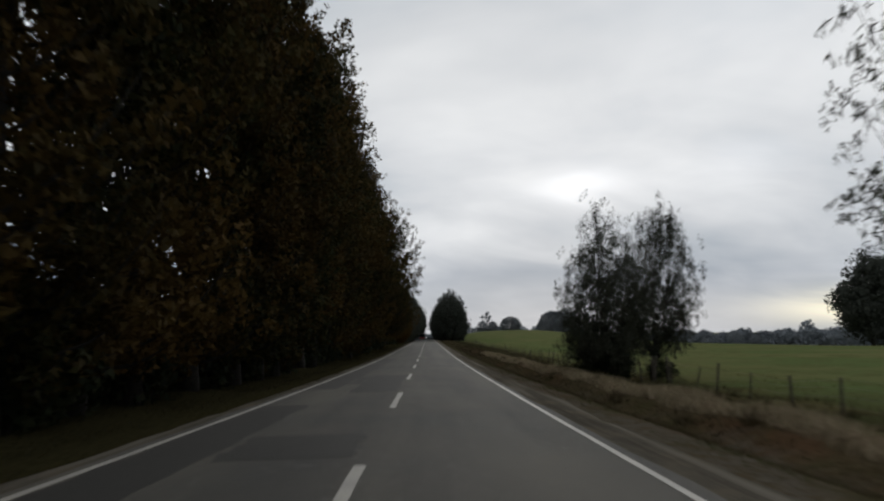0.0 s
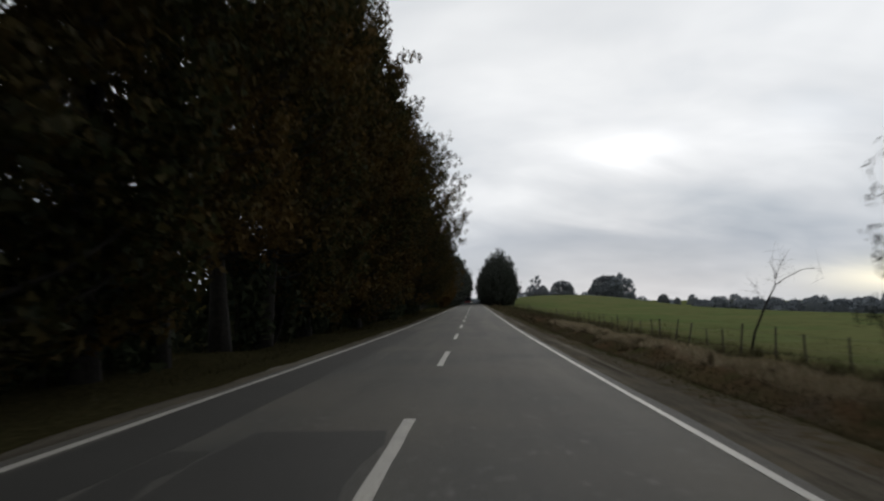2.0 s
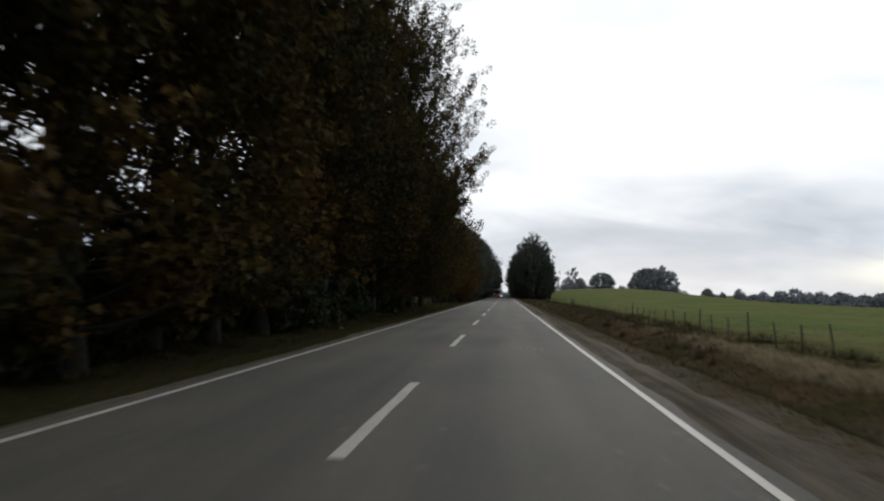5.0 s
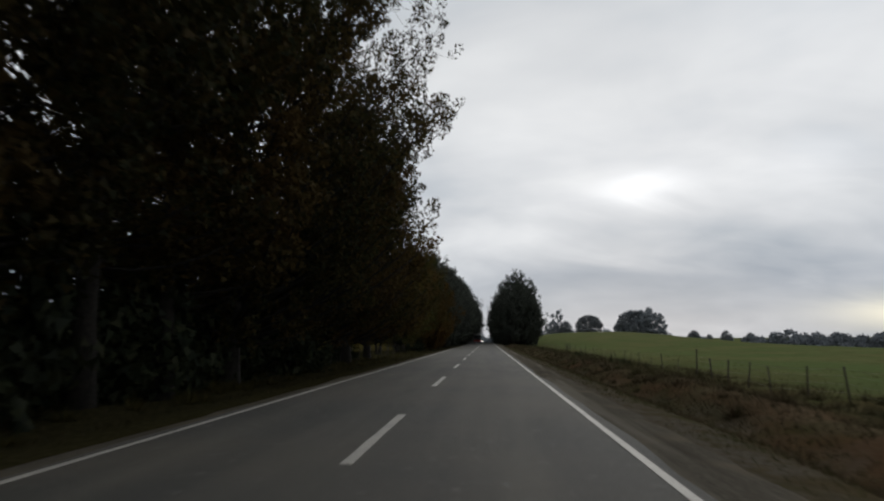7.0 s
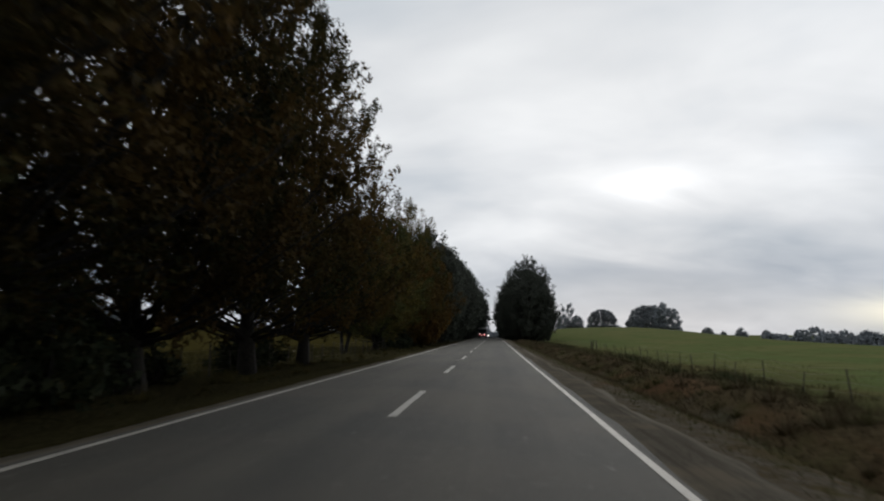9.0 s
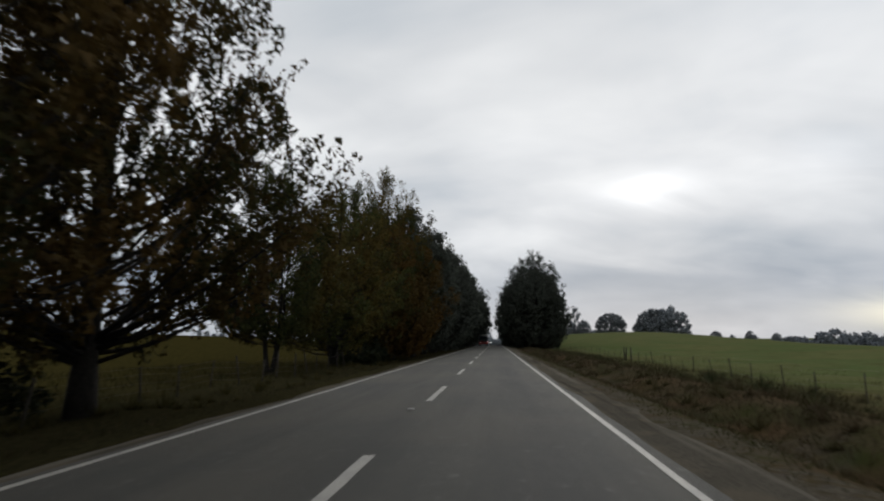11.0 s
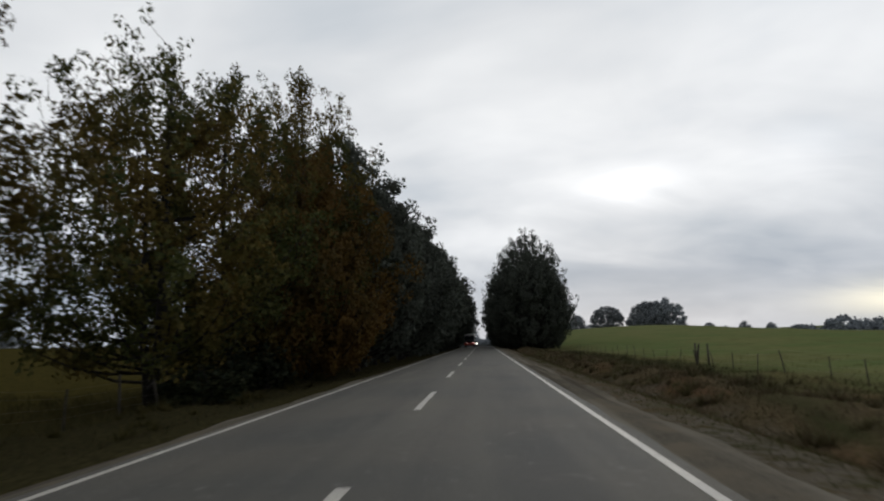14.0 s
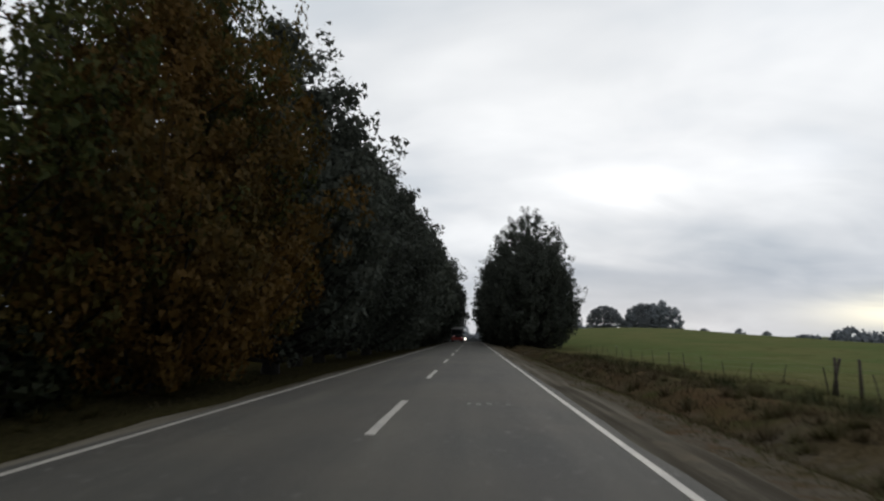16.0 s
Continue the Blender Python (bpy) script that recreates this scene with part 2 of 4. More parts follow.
GREENGRASS = leaf_mat("green_grass", [(0.070, 0.085, 0.026), (0.090, 0.104, 0.032), (0.108, 0.115, 0.042), (0.12, 0.105, 0.05)])

WEEDLEAF = leaf_mat("weed_leaves", [(0.020, 0.028, 0.012), (0.032, 0.040, 0.016), (0.044, 0.046, 0.020)])
VERGEGRASS = leaf_mat("verge_grass", [(0.036, 0.036, 0.014), (0.046, 0.050, 0.017), (0.074, 0.060, 0.030)])
TANGRASS = leaf_mat("tan_grass", [(0.20, 0.160, 0.105), (0.28, 0.230, 0.157), (0.23, 0.190, 0.125), (0.15, 0.138, 0.072)])
OLIVEGRASS = leaf_mat("olive_grass", [(0.040, 0.040, 0.016), (0.054, 0.052, 0.021), (0.072, 0.062, 0.030), (0.080, 0.064, 0.036)])
# dry blades and litter, tinted darker to carry the shade below the row
SHADEDLITTER = leaf_mat("shaded_litter_grass", [(0.014, 0.016, 0.006), (0.030, 0.027, 0.012), (0.050, 0.038, 0.018)])
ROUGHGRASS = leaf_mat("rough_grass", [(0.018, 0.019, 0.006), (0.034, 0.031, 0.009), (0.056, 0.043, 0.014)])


def ground_mat():
    """Pasture away from the road, dry grass and bare soil on the verges."""
    mt, N, L, b = mat("meadow", 0.95)
    g = mix(N, L, noise_fac(N, L, 7.0, 5, 0.3, 0.7), (0.058, 0.082, 0.030), (0.092, 0.115, 0.044))
    g = mix(N, L, noise_fac(N, L, 0.06, 4, 0.4, 0.62), g, mix(N, L, 0.5, g, (0.128, 0.112, 0.052)))
    g = mix(N, L, noise_fac(N, L, 0.5, 4, 0.5, 0.75), g, (0.068, 0.068, 0.028))
    gpos = N.new("ShaderNodeSeparateXYZ")
    L.new(N.new("ShaderNodeNewGeometry").outputs["Position"], gpos.inputs[0])
    rise = N.new("ShaderNodeMapRange")
    rise.inputs[1].default_value, rise.inputs[2].default_value = -1.5, 5.0
    rise.inputs[4].default_value = 0.75
    L.new(gpos.outputs[2], rise.inputs[0])
    g = mix(N, L, rise.outputs[0], g, mix(N, L, noise_fac(N, L, 0.12, 4, 0.35, 0.65), (0.086, 0.092, 0.042), (0.112, 0.113, 0.054)))
    rough = mix(N, L, noise_fac(N, L, 3.0, 5, 0.3, 0.7), (0.020, 0.018, 0.006), (0.048, 0.039, 0.012))
    d = mix(N, L, noise_fac(N, L, 9.0, 5, 0.3, 0.7), (0.034, 0.027, 0.014), (0.082, 0.064, 0.037))
    # leaf litter of the left verge, shade under the trees included in its colour
    shaded_litter = mix(N, L, noise_fac(N, L, 9.0, 5, 0.3, 0.7), (0.012, 0.012, 0.006), (0.040, 0.034, 0.016))
    d = mix(N, L, noise_fac(N, L, 0.6, 4, 0.52, 0.70), d, (0.036, 0.040, 0.014))
    d = mix(N, L, noise_fac(N, L, 0.33, 4, 0.50, 0.62, squash=(1.0, 0.5, 1.0)), d, mix(N, L, 0.6, d, (0.085, 0.046, 0.026)))
    d = mix(N, L, noise_fac(N, L, 0.45, 4, 0.54, 0.66, squash=(1.3, 0.4, 1.0), distortion=0.6), d, mix(N, L, 0.7, d, (0.022, 0.027, 0.011)))
    geo = N.new("ShaderNodeNewGeometry")
    sep = N.new("ShaderNodeSeparateXYZ")
    L.new(geo.outputs["Position"], sep.inputs[0])
    ab = N.new("ShaderNodeMath")
    ab.operation = "ABSOLUTE"
    L.new(sep.outputs[0], ab.inputs[0])
    wob = N.new("ShaderNodeMath")
    wob.operation = "MULTIPLY_ADD"
    L.new(noise_fac(N, L, 0.4, 4, 0.2, 0.8), wob.inputs[0])
    wob.inputs[1].default_value = 4.5
    L.new(ab.outputs[0], wob.inputs[2])
    mr = N.new("ShaderNodeMapRange")
    mr.inputs[1].default_value, mr.inputs[2].default_value = 11.0, 22.0
    L.new(wob.outputs[0], mr.inputs[0])
    side = N.new("ShaderNodeMapRange")
    side.inputs[1].default_value, side.inputs[2].default_value = -9.0, -10.0
    L.new(sep.outputs[0], side.inputs[0])
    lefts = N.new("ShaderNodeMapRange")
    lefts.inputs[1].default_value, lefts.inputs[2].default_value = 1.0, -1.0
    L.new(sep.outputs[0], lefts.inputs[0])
    # grit thins out into the verge; dry grass bleaches along the crest of the bank
    grit = mix(N, L, noise_fac(N, L, 22.0, 5, 0.35, 0.65), (0.050, 0.043, 0.033), (0.104, 0.091, 0.071))
    spill = N.new("ShaderNodeMapRange")
    spill.inputs[1].default_value, spill.inputs[2].default_value = 9.0, 7.2
    L.new(wob.outputs[0], spill.inputs[0])
    d = mix(N, L, mix(N, L, noise_fac(N, L, 3.5, 5, 0.30, 0.55), (0, 0, 0), spill.outputs[0]), d, grit)
    d = mix(N, L, lefts.outputs[0], d, shaded_litter)
    crest = N.new("ShaderNodeMapRange")
    crest.interpolation_type = "SMOOTHSTEP"
    away = N.new("ShaderNodeMath")
    away.operation = "ABSOLUTE"
    off = N.new("ShaderNodeMath")
    off.operation = "SUBTRACT"
    L.new(sep.outputs[0], off.inputs[0])
    off.inputs[1].default_value = 8.0
    L.new(off.outputs[0], away.inputs[0])
    crest.inputs[1].default_value, crest.inputs[2].default_value = 0.9, 0.1
    ahead = N.new("ShaderNodeMapRange")
    ahead.inputs[1].default_value, ahead.inputs[2].default_value = 70.0, 100.0
    ahead.inputs[3].default_value, ahead.inputs[4].default_value = 0.85, 0.15
    L.new(sep.outputs[1], ahead.inputs[0])
    L.new(ahead.outputs[0], crest.inputs[4])
    L.new(away.outputs[0], crest.inputs[0])
    d = mix(N, L, crest.outputs[0], d, mix(N, L, noise_fac(N, L, 5.0, 5, 0.3, 0.7), (0.07, 0.052, 0.032), (0.16, 0.125, 0.083)))
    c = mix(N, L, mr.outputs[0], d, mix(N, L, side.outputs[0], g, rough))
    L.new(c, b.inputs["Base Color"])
    bump(N, L, b, noise_fac(N, L, 11.0, 5, 0.2, 0.8), 0.025)
    b.inputs["Specular IOR Level"].default_value = 0.0
    return mt


MEADOW = ground_mat()


# ---- mesh tools ----
def mesh_of(name, verts, faces, material, smooth=False):
    me = bpy.data.meshes.new(name)
    me.from_pydata([tuple(v) for v in verts], [], faces)
    me.materials.append(material)
    if smooth:
        me.polygons.foreach_set("use_smooth", [True] * len(me.polygons))
    me.update()
    return me


def quads_mesh(name, corners, material):
    """One mesh of loose leaves or blades; corners: an array n x 3 x 3 or n x 4 x 3."""
    n, k = corners.shape[:2]
    me = bpy.data.meshes.new(name)
    me.vertices.add(n * k)
    me.vertices.foreach_set("co", corners.astype(np.float32).ravel())
    me.loops.add(n * k)
    me.loops.foreach_set("vertex_index", np.arange(n * k, dtype=np.int32))
    me.polygons.add(n)
    me.polygons.foreach_set("loop_start", np.arange(0, n * k, k, dtype=np.int32))
    me.update(calc_edges=True)
    me.materials.append(material)
    return me


def part(name, me, parent, label="", loc=None):
    ob = new(name, me)
    ob.parent = parent
    if loc is not None:
        ob.location = loc
    if label:
        tagged(ob, label)
    return ob


def thing(name, at, label, category, group="", kind="", turn=0.0):
    ob = new(name)
    ob.location = at
    ob.rotation_euler = (0, 0, turn)
    ob.empty_display_size = 0.3
    return tagged(ob, label, category, group, kind)


class Tubes:
    """Tapered round limbs gathered into one mesh."""

    def __init__(self):
        self.v, self.f = [], []

    def add(self, pts, radii, sides=6):
        base = len(self.v)
        pts = [Vector(p) for p in pts]
        for i, p in enumerate(pts):
            d = (pts[min(i + 1, len(pts) - 1)] - pts[max(i - 1, 0)]).normalized()
            a = d.cross(Vector((0.31, 0.94, 0.12))).normalized()
            b = d.cross(a)
            for k in range(sides):
                w = 2 * math.pi * k / sides
                self.v.append(p + (a * math.cos(w) + b * math.sin(w)) * radii[i])
        for i in range(len(pts) - 1):
            for k in range(sides):
                k2 = (k + 1) % sides
                self.f.append((base + i * sides + k, base + i * sides + k2, base + (i + 1) * sides + k2, base + (i + 1) * sides + k))
        self.f.append(tuple(base + (len(pts) - 1) * sides + k for k in range(sides)))
        self.f.append(tuple(base + k for k in reversed(range(sides))))

    def mesh(self, name, material):
        return mesh_of(name, self.v, self.f, material, True)


def leaf_tris(rng, centres, out, size, long=1.35, hang=0.0, wild=0.75):
    """Pointed leaves at the centres that face roughly outwards."""
    n = len(centres)
    nor = out + rng.normal(0, wild, (n, 3))
    nor /= np.linalg.norm(nor, axis=1)[:, None] + 1e-9
    a = rng.normal(size=(n, 3))
    a[:, 2] -= 0.25 + hang * 2.5
    a -= nor * (a * nor).sum(1)[:, None]
    a /= np.linalg.norm(a, axis=1)[:, None] + 1e-9
    b = np.cross(nor, a)
    s = (size * rng.uniform(0.65, 1.3, n))[:, None]
    w = 0.5 * 1.35 / long
    return np.stack([centres - a * s * long * 0.4 - b * s * w, centres - a * s * long * 0.4 + b * s * w, centres + a * s * long * 0.6], 1)


def crown_points(rng, H, profile, clumps, per, clump_r, holes=0.0, stretch=1.3, shell=0.5, lobes=3, lobe=0.2, fill=0.35, shoots=0.0):
    """Leaf centres in clumps and along upright shoots that fill a crown; profile: (height share, radius) pairs."""
    hs = np.array([p[0] for p in profile]) * H
    rs = np.array([p[1] for p in profile])
    fine = np.linspace(hs[0], hs[-1], 200)
    w = np.interp(fine, hs, rs) ** 1.3 + 0.02
    z = rng.choice(fine, clumps, p=w / w.sum()) + rng.normal(0, 0.15, clumps)
    r = np.interp(z, hs, rs)
    ang = rng.uniform(0, 2 * math.pi, clumps)
    ph = rng.uniform(0, 6.28, 4)
    r = r * (1 + lobe * np.sin(lobes * ang + ph[0] + z * 0.5) + lobe * 0.7 * np.sin((lobes + 2) * ang + ph[1] - z * 0.8))
    q = rng.uniform(0, 1, clumps) ** (0.5 * (1 - shell) + 0.12)
    cen = np.stack([np.cos(ang) * r * q, np.sin(ang) * r * q, z], 1)
    if holes:
        keep = np.array([noise.noise(Vector((p[0] * 0.45 + ph[2] * 9, p[1] * 0.45, p[2] * 0.35))) for p in cen]) > -0.5 + holes
        cen = cen[keep]
    k = len(cen)
    rad = clump_r * rng.uniform(0.6, 1.35, k)
    off = rng.normal(size=(k, per, 3))
    off /= np.linalg.norm(off, axis=2)[:, :, None]
    face = off + 0.5 * (cen - (0, 0, H * 0.5))[:, None, :] / (np.linalg.norm(cen - (0, 0, H * 0.5), axis=1)[:, None, None] + 1e-6)
    off = off * (rng.uniform(0, 1, (k, per)) ** fill)[:, :, None] * rad[:, None, None]
    off[:, :, 2] *= stretch
    if shoots:
        ks = rng.uniform(size=k) < shoots
        m = int(ks.sum())
        out = cen[ks] * (1, 1, 0)
        out /= np.linalg.norm(out, axis=1)[:, None] + 0.3
        way = out * rng.uniform(0.1, 1.2, (m, 1)) + (0, 0, 0.9) + rng.normal(0, 0.32, (m, 3))
        run = rng.uniform(-0.4, 1.0, (m, per)) * (clump_r * rng.uniform(1.1, 2.2, m))[:, None]
        off[ks] = way[:, None, :] * run[:, :, None] + rng.normal(0, 0.17, (m, per, 3))
    return (cen[:, None, :] + off).reshape(-1, 3), cen, face.reshape(-1, 3)


def grow(seed, H, profile, trunk_r, bark, leaves, clumps, per, clump_r, leaf, limbs=16, lean=0.3, holes=0.25, first=0.2, rise=0.6, stretch=1.3, shell=0.5, hang=0.0, long=1.35, stems=1, sides=8, lobe=0.2, fill=0.35, shoots=0.0):
    """Meshes of one tree: trunk, main limbs, crown."""
    rng = np.random.default_rng(seed)
    trunk, mains = Tubes(), []
    pts_c, cen, face = crown_points(rng, H, profile, clumps, per, clump_r, holes, stretch, shell, lobe=lobe, fill=fill, shoots=shoots)
    axes = []
    for s in range(stems):
        w = rng.uniform(0, 6.28)
        sx, sy = (math.cos(w) * 0.5 * (stems > 1), math.sin(w) * 0.5 * (stems > 1))
        spread = lean * (1 if stems == 1 else 2.5)
        axis = []
        for i in range(9):
            f = i / 8
            axis.append((sx + spread * math.sin(f * 2.3 + w) * f + sx * 3 * f, sy + spread * math.cos(f * 2.1 + w * 2) * f + sy * 3 * f, -0.25 + f * (H * 0.94 + 0.25)))
        # stems stay inside the crown
        for i, (ax_, ay_, az_) in enumerate(axis):
            room = 0.6 * float(np.interp(az_ / H, [p[0] for p in profile], [p[1] for p in profile]))
            far = math.hypot(ax_, ay_)
            if far > room:
                axis[i] = (ax_ * room / far, ay_ * room / far, az_)
        rad = [trunk_r * (1.35 if i == 0 else 1.0) * (1 - 0.93 * i / 8) + 0.01 for i in range(9)]
        trunk.add(axis, rad, sides)
        axes.append(axis)
    order = rng.permutation(len(cen))[: limbs]
    for n, j in enumerate(order):
        limb = Tubes() if n < 9 else trunk
        ax = axes[j % stems]
        tip = Vector(cen[j])
        f = min(max((tip.z / H - 0.12) * rise + 0.02, first * 0.8), 0.92)
        k = min(int(f * 8), 7)
        a = Vector(ax[k]).lerp(Vector(ax[k + 1]), f * 8 - k)
        mid = a.lerp(tip, 0.5) + Vector((0, 0, -0.06 * (tip - a).length)) + Vector(rng.normal(0, 0.15, 3))
        r0 = trunk_r * (1 - 0.9 * f) * 0.42
        limb.add([a, a.lerp(mid, 0.5), mid, mid.lerp(tip, 0.55), tip], [r0, r0 * 0.8, r0 * 0.55, r0 * 0.35, 0.012], 5)
        if n < 9:
            mains.append(limb.mesh("limb", bark))
    q = leaf_tris(rng, pts_c, face, leaf, long, hang)
    return trunk.mesh("trunk", bark), quads_mesh("crown", q, leaves), mains


def branching(seed, H, profile, trunk_r, bark, leaves, branches, spacing, per, leaf, shoot=(0.6, 1.4), up=0.85, out=0.45, fuzz=0.13, first=0.1, steep=1.1, inner=0.3, long=1.3, leaders=1, wave=0.3, lobe=0.15, top=0.25, limb_r=0.4, bend=0.25, hang=0.0, wild=0.7, spread=0.3, twigs=False):
    """Meshes of one tree that branches: a trunk or a few, curved limbs that reach out to the crown's outline, and on
    the limbs twigs with leafy shoots; up: how far the shoots rise (or, below zero, hang); spread: the twigs' length."""
    rng = np.random.default_rng(seed)
    hs, rs = np.array([p[0] for p in profile]) * H, np.array([p[1] for p in profile])
    trunk, mains = Tubes(), []
    axes = []
    for s_ in range(leaders):
        w = rng.uniform(0, 6.28) + 6.28 * s_ / leaders
        far = wave * (0.5 if leaders == 1 else 2.2)
        reach = 0.97 if s_ == 0 else rng.uniform(0.72, 0.92)
        axis = [Vector((math.cos(w) * far * min(f * 1.6, 1.0) + 0.12 * math.sin(f * 7 + w), math.sin(w) * far * min(f * 1.6, 1.0) + 0.12 * math.cos(f * 6 + w), -0.3 + f * (H * reach + 0.3))) for f in np.linspace(0, 1, 11)]
        trunk.add(axis, [trunk_r * (1.4 if i == 0 else 1.0) * (1 - 0.94 * i / 10) * (1.0 if s_ == 0 else 0.7) + 0.008 for i in range(11)], 9)
        axes.append(axis)
    ph = rng.uniform(0, 6.28, 3)
    fine = np.linspace(hs[0], hs[-1], 200)
    wgt = np.interp(fine, hs, rs) + 0.08 * rs.max()
    tips = np.sort(rng.choice(fine, branches, p=wgt / wgt.sum()))
    base, way, leng = [], [], []
    stride = max(branches // 9, 1)
    for n, zt in enumerate(tips):
        w = n * 2.4 + rng.normal(0, 0.35)
        r = float(np.interp(zt, hs, rs)) * (1 + lobe * math.sin(3 * w + ph[0] + zt * 0.5) + lobe * 0.6 * math.sin(5 * w + ph[1] - zt * 0.9)) * rng.uniform(0.84, 1.1)
        tip = Vector((math.cos(w) * r, math.sin(w) * r, zt))
        ax = axes[int(rng.integers(0, leaders))]
        za = min(max(zt - steep * r * rng.uniform(0.75, 1.2), first * H * rng.uniform(0.75, 1.2)), H * 0.9 * (ax[-1].z / H))
        f = min(max((za + 0.3) / (ax[-1].z + 0.3), 0.02), 0.97) * 10
        k = min(int(f), 9)
        a = ax[k].lerp(ax[k + 1], f - k)
        c = a.lerp(tip, 0.55) + Vector((math.cos(w), math.sin(w), 0)) * r * 0.12 + Vector((0, 0, -bend * (tip - a).length)) + Vector(rng.normal(0, 0.1, 3))
        pts = [a * (1 - q) ** 2 + c * 2 * q * (1 - q) + tip * q * q for q in (0, 0.2, 0.42, 0.65, 0.85, 1.0)]
        r0 = max(trunk_r * (1 - 0.9 * f / 10) * limb_r, 0.02)
        main = n % stride == stride // 2 and len(mains) < 9
        t_ = Tubes() if main else trunk
        t_.add(pts, [r0, r0 * 0.85, r0 * 0.66, r0 * 0.46, r0 * 0.28, 0.008], 5 if main else 4)
        if main:
            mains.append(t_.mesh("limb", bark))
        L_ = (tip - a).length
        m = max(int(L_ / spacing * (1 - inner)) + 2, 3)
        for q in inner + (1 - inner) * (np.arange(m) + rng.uniform(0, 1, m)) / m:
            p = a * (1 - q) ** 2 + c * 2 * q * (1 - q) + tip * q * q
            if p.z < 0.25:
                continue
            if spread:
                stem = p
                p = p + Vector(rng.normal(0, 1, 3)) * spread * (0.35 + q)
                if p.z < 0.3:
                    continue
                if twigs:
                    trunk.add([stem, stem.lerp(p, 0.55) + Vector((0, 0, -0.05)), p], [0.014, 0.01, 0.006], 3)
            side = Vector((p.x, p.y, 0)).normalized() * rng.uniform(-0.1, 1.2) * out
            base.append(p)
            way.append((Vector((0, 0, up)) + side + Vector(rng.normal(0, 0.34, 3))).normalized())
            leng.append(rng.uniform(*shoot) * (0.75 + 0.35 * q))
    # the leaders' own tips
    for ax in axes:
        for _ in range(int(7 + top * 20)):
            q = 1 - top * rng.uniform() ** 1.4
            f = q * 10
            k = min(int(f), 9)
            base.append(ax[k].lerp(ax[k + 1], f - k))
            way.append((Vector((0, 0, abs(up))) + Vector(rng.normal(0, 0.45, 3))).normalized())
            leng.append(rng.uniform(*shoot))
    base, way, leng = np.array(base), np.array(way), np.array(leng)
    n = len(base)
    run = rng.uniform(0, 1, (n, per)) ** 0.9
    off = rng.normal(size=(n, per, 3))
    off /= np.linalg.norm(off, axis=2)[:, :, None]
    girth = fuzz * (0.55 + 1.1 * np.sin(np.clip(run * 2.6 + 0.35, 0, math.pi)))
    pts = base[:, None, :] + way[:, None, :] * (run * leng[:, None])[:, :, None] + off * girth[:, :, None]
    mid = np.array((0, 0, H * 0.45))
    rad = base - mid
    rad /= np.linalg.norm(rad, axis=1)[:, None] + 1e-6
    face = off * 0.8 + 0.6 * rad[:, None, :]
    q = leaf_tris(rng, pts.reshape(-1, 3), face.reshape(-1, 3), leaf, long, hang, wild)
    return trunk.mesh("trunk", bark), quads_mesh("crown", q, leaves), mains


def tree(name, meshes, at, label, category, group="", turn=0.0, scale=1.0, wide=None):
    ob = thing(name, at, label, category, group, turn=turn)
    w = wide or scale
    trunk, leafage, mains = meshes
    for n, me in [("trunk", trunk), ("crown", leafage)] + [("limb", k) for k in mains]:
        o = part(n, me, ob)
        o.scale = (w, w, scale)
    return ob


# ---- ground, road ----
def smooth(a, b, v):
    t = np.clip((v - a) / (b - a), 0, 1)
    return t * t * (3 - 2 * t)


RIGHT_X = [0, 3.6, 4.0, 5.4, 6.4, 7.9, 9.2, 11.0, 16.0, 30.0]
RIGHT_Z = [-0.2, -0.2, -0.16, -0.22, -0.55, -0.08, -0.30, -0.60, -0.75, -0.8]
LEFT_X = [0, 3.6, 4.0, 5.2, 6.4, 8.0, 11.0, 30.0]
LEFT_Z = [-0.2, -0.2, -0.16, -0.2, -0.38, -0.35, -0.5, -0.7]


def road_z(y):
    """The road falls gently, runs level, then dips away over a gentle crest."""
    y = np.asarray(y, float)
    fall = np.where(y > 5, 0.000115 * np.maximum(75 - y, 0) ** 2, 0.000115 * 70 ** 2 + 0.0161 * np.clip(5 - y, 0, 70))
    return fall - np.minimum(np.maximum(y - 270, 0) ** 2 / 20000, 6.0)


def ground_z(x, y):
    x, y = np.asarray(x, float), np.asarray(y, float)
    z = np.where(x > 0, np.interp(np.abs(x), RIGHT_X, RIGHT_Z), np.interp(np.abs(x), LEFT_X, LEFT_Z))
    off = smooth(5.2, 7.5, np.abs(x))
    z = z + off * (0.07 * np.sin(y * 0.9 + x * 0.7) + 0.05 * np.sin(y * 0.37 - x * 1.3 + 1.0) + 0.03 * np.sin(y * 2.3 + x * 2.0))
    # pasture swells up ahead on one side
    z = z + road_z(y) * (1 - smooth(14, 40, x))
    hill = np.exp(-((x - 62) / np.where(x > 62, 62, 60)) ** 2 - ((y - 440) / np.where(y > 440, 220, 130)) ** 2)
    z = z + 5.6 * hill * smooth(8, 30, x)
    # the pasture falls away towards the far woods
    z = z - 9.0 * smooth(64, 175, x) * smooth(90, 240, y) * (1 - 0.8 * smooth(430, 560, y) * (1 - smooth(200, 240, x)))
    # the field on the other side climbs gently
    z = z + 6.0 * smooth(10, 140, -x)
    # far country rises a little
    dist = np.hypot(x, y)
    z = z + smooth(700, 3500, dist) * 9.0
    return z


def gz(x, y):
    return float(ground_z(x, y))


def steps(pairs):
    out = []
    for a, b, s in pairs:
        out += list(np.arange(a, b, s))
    return np.array(out + [pairs[-1][1]])


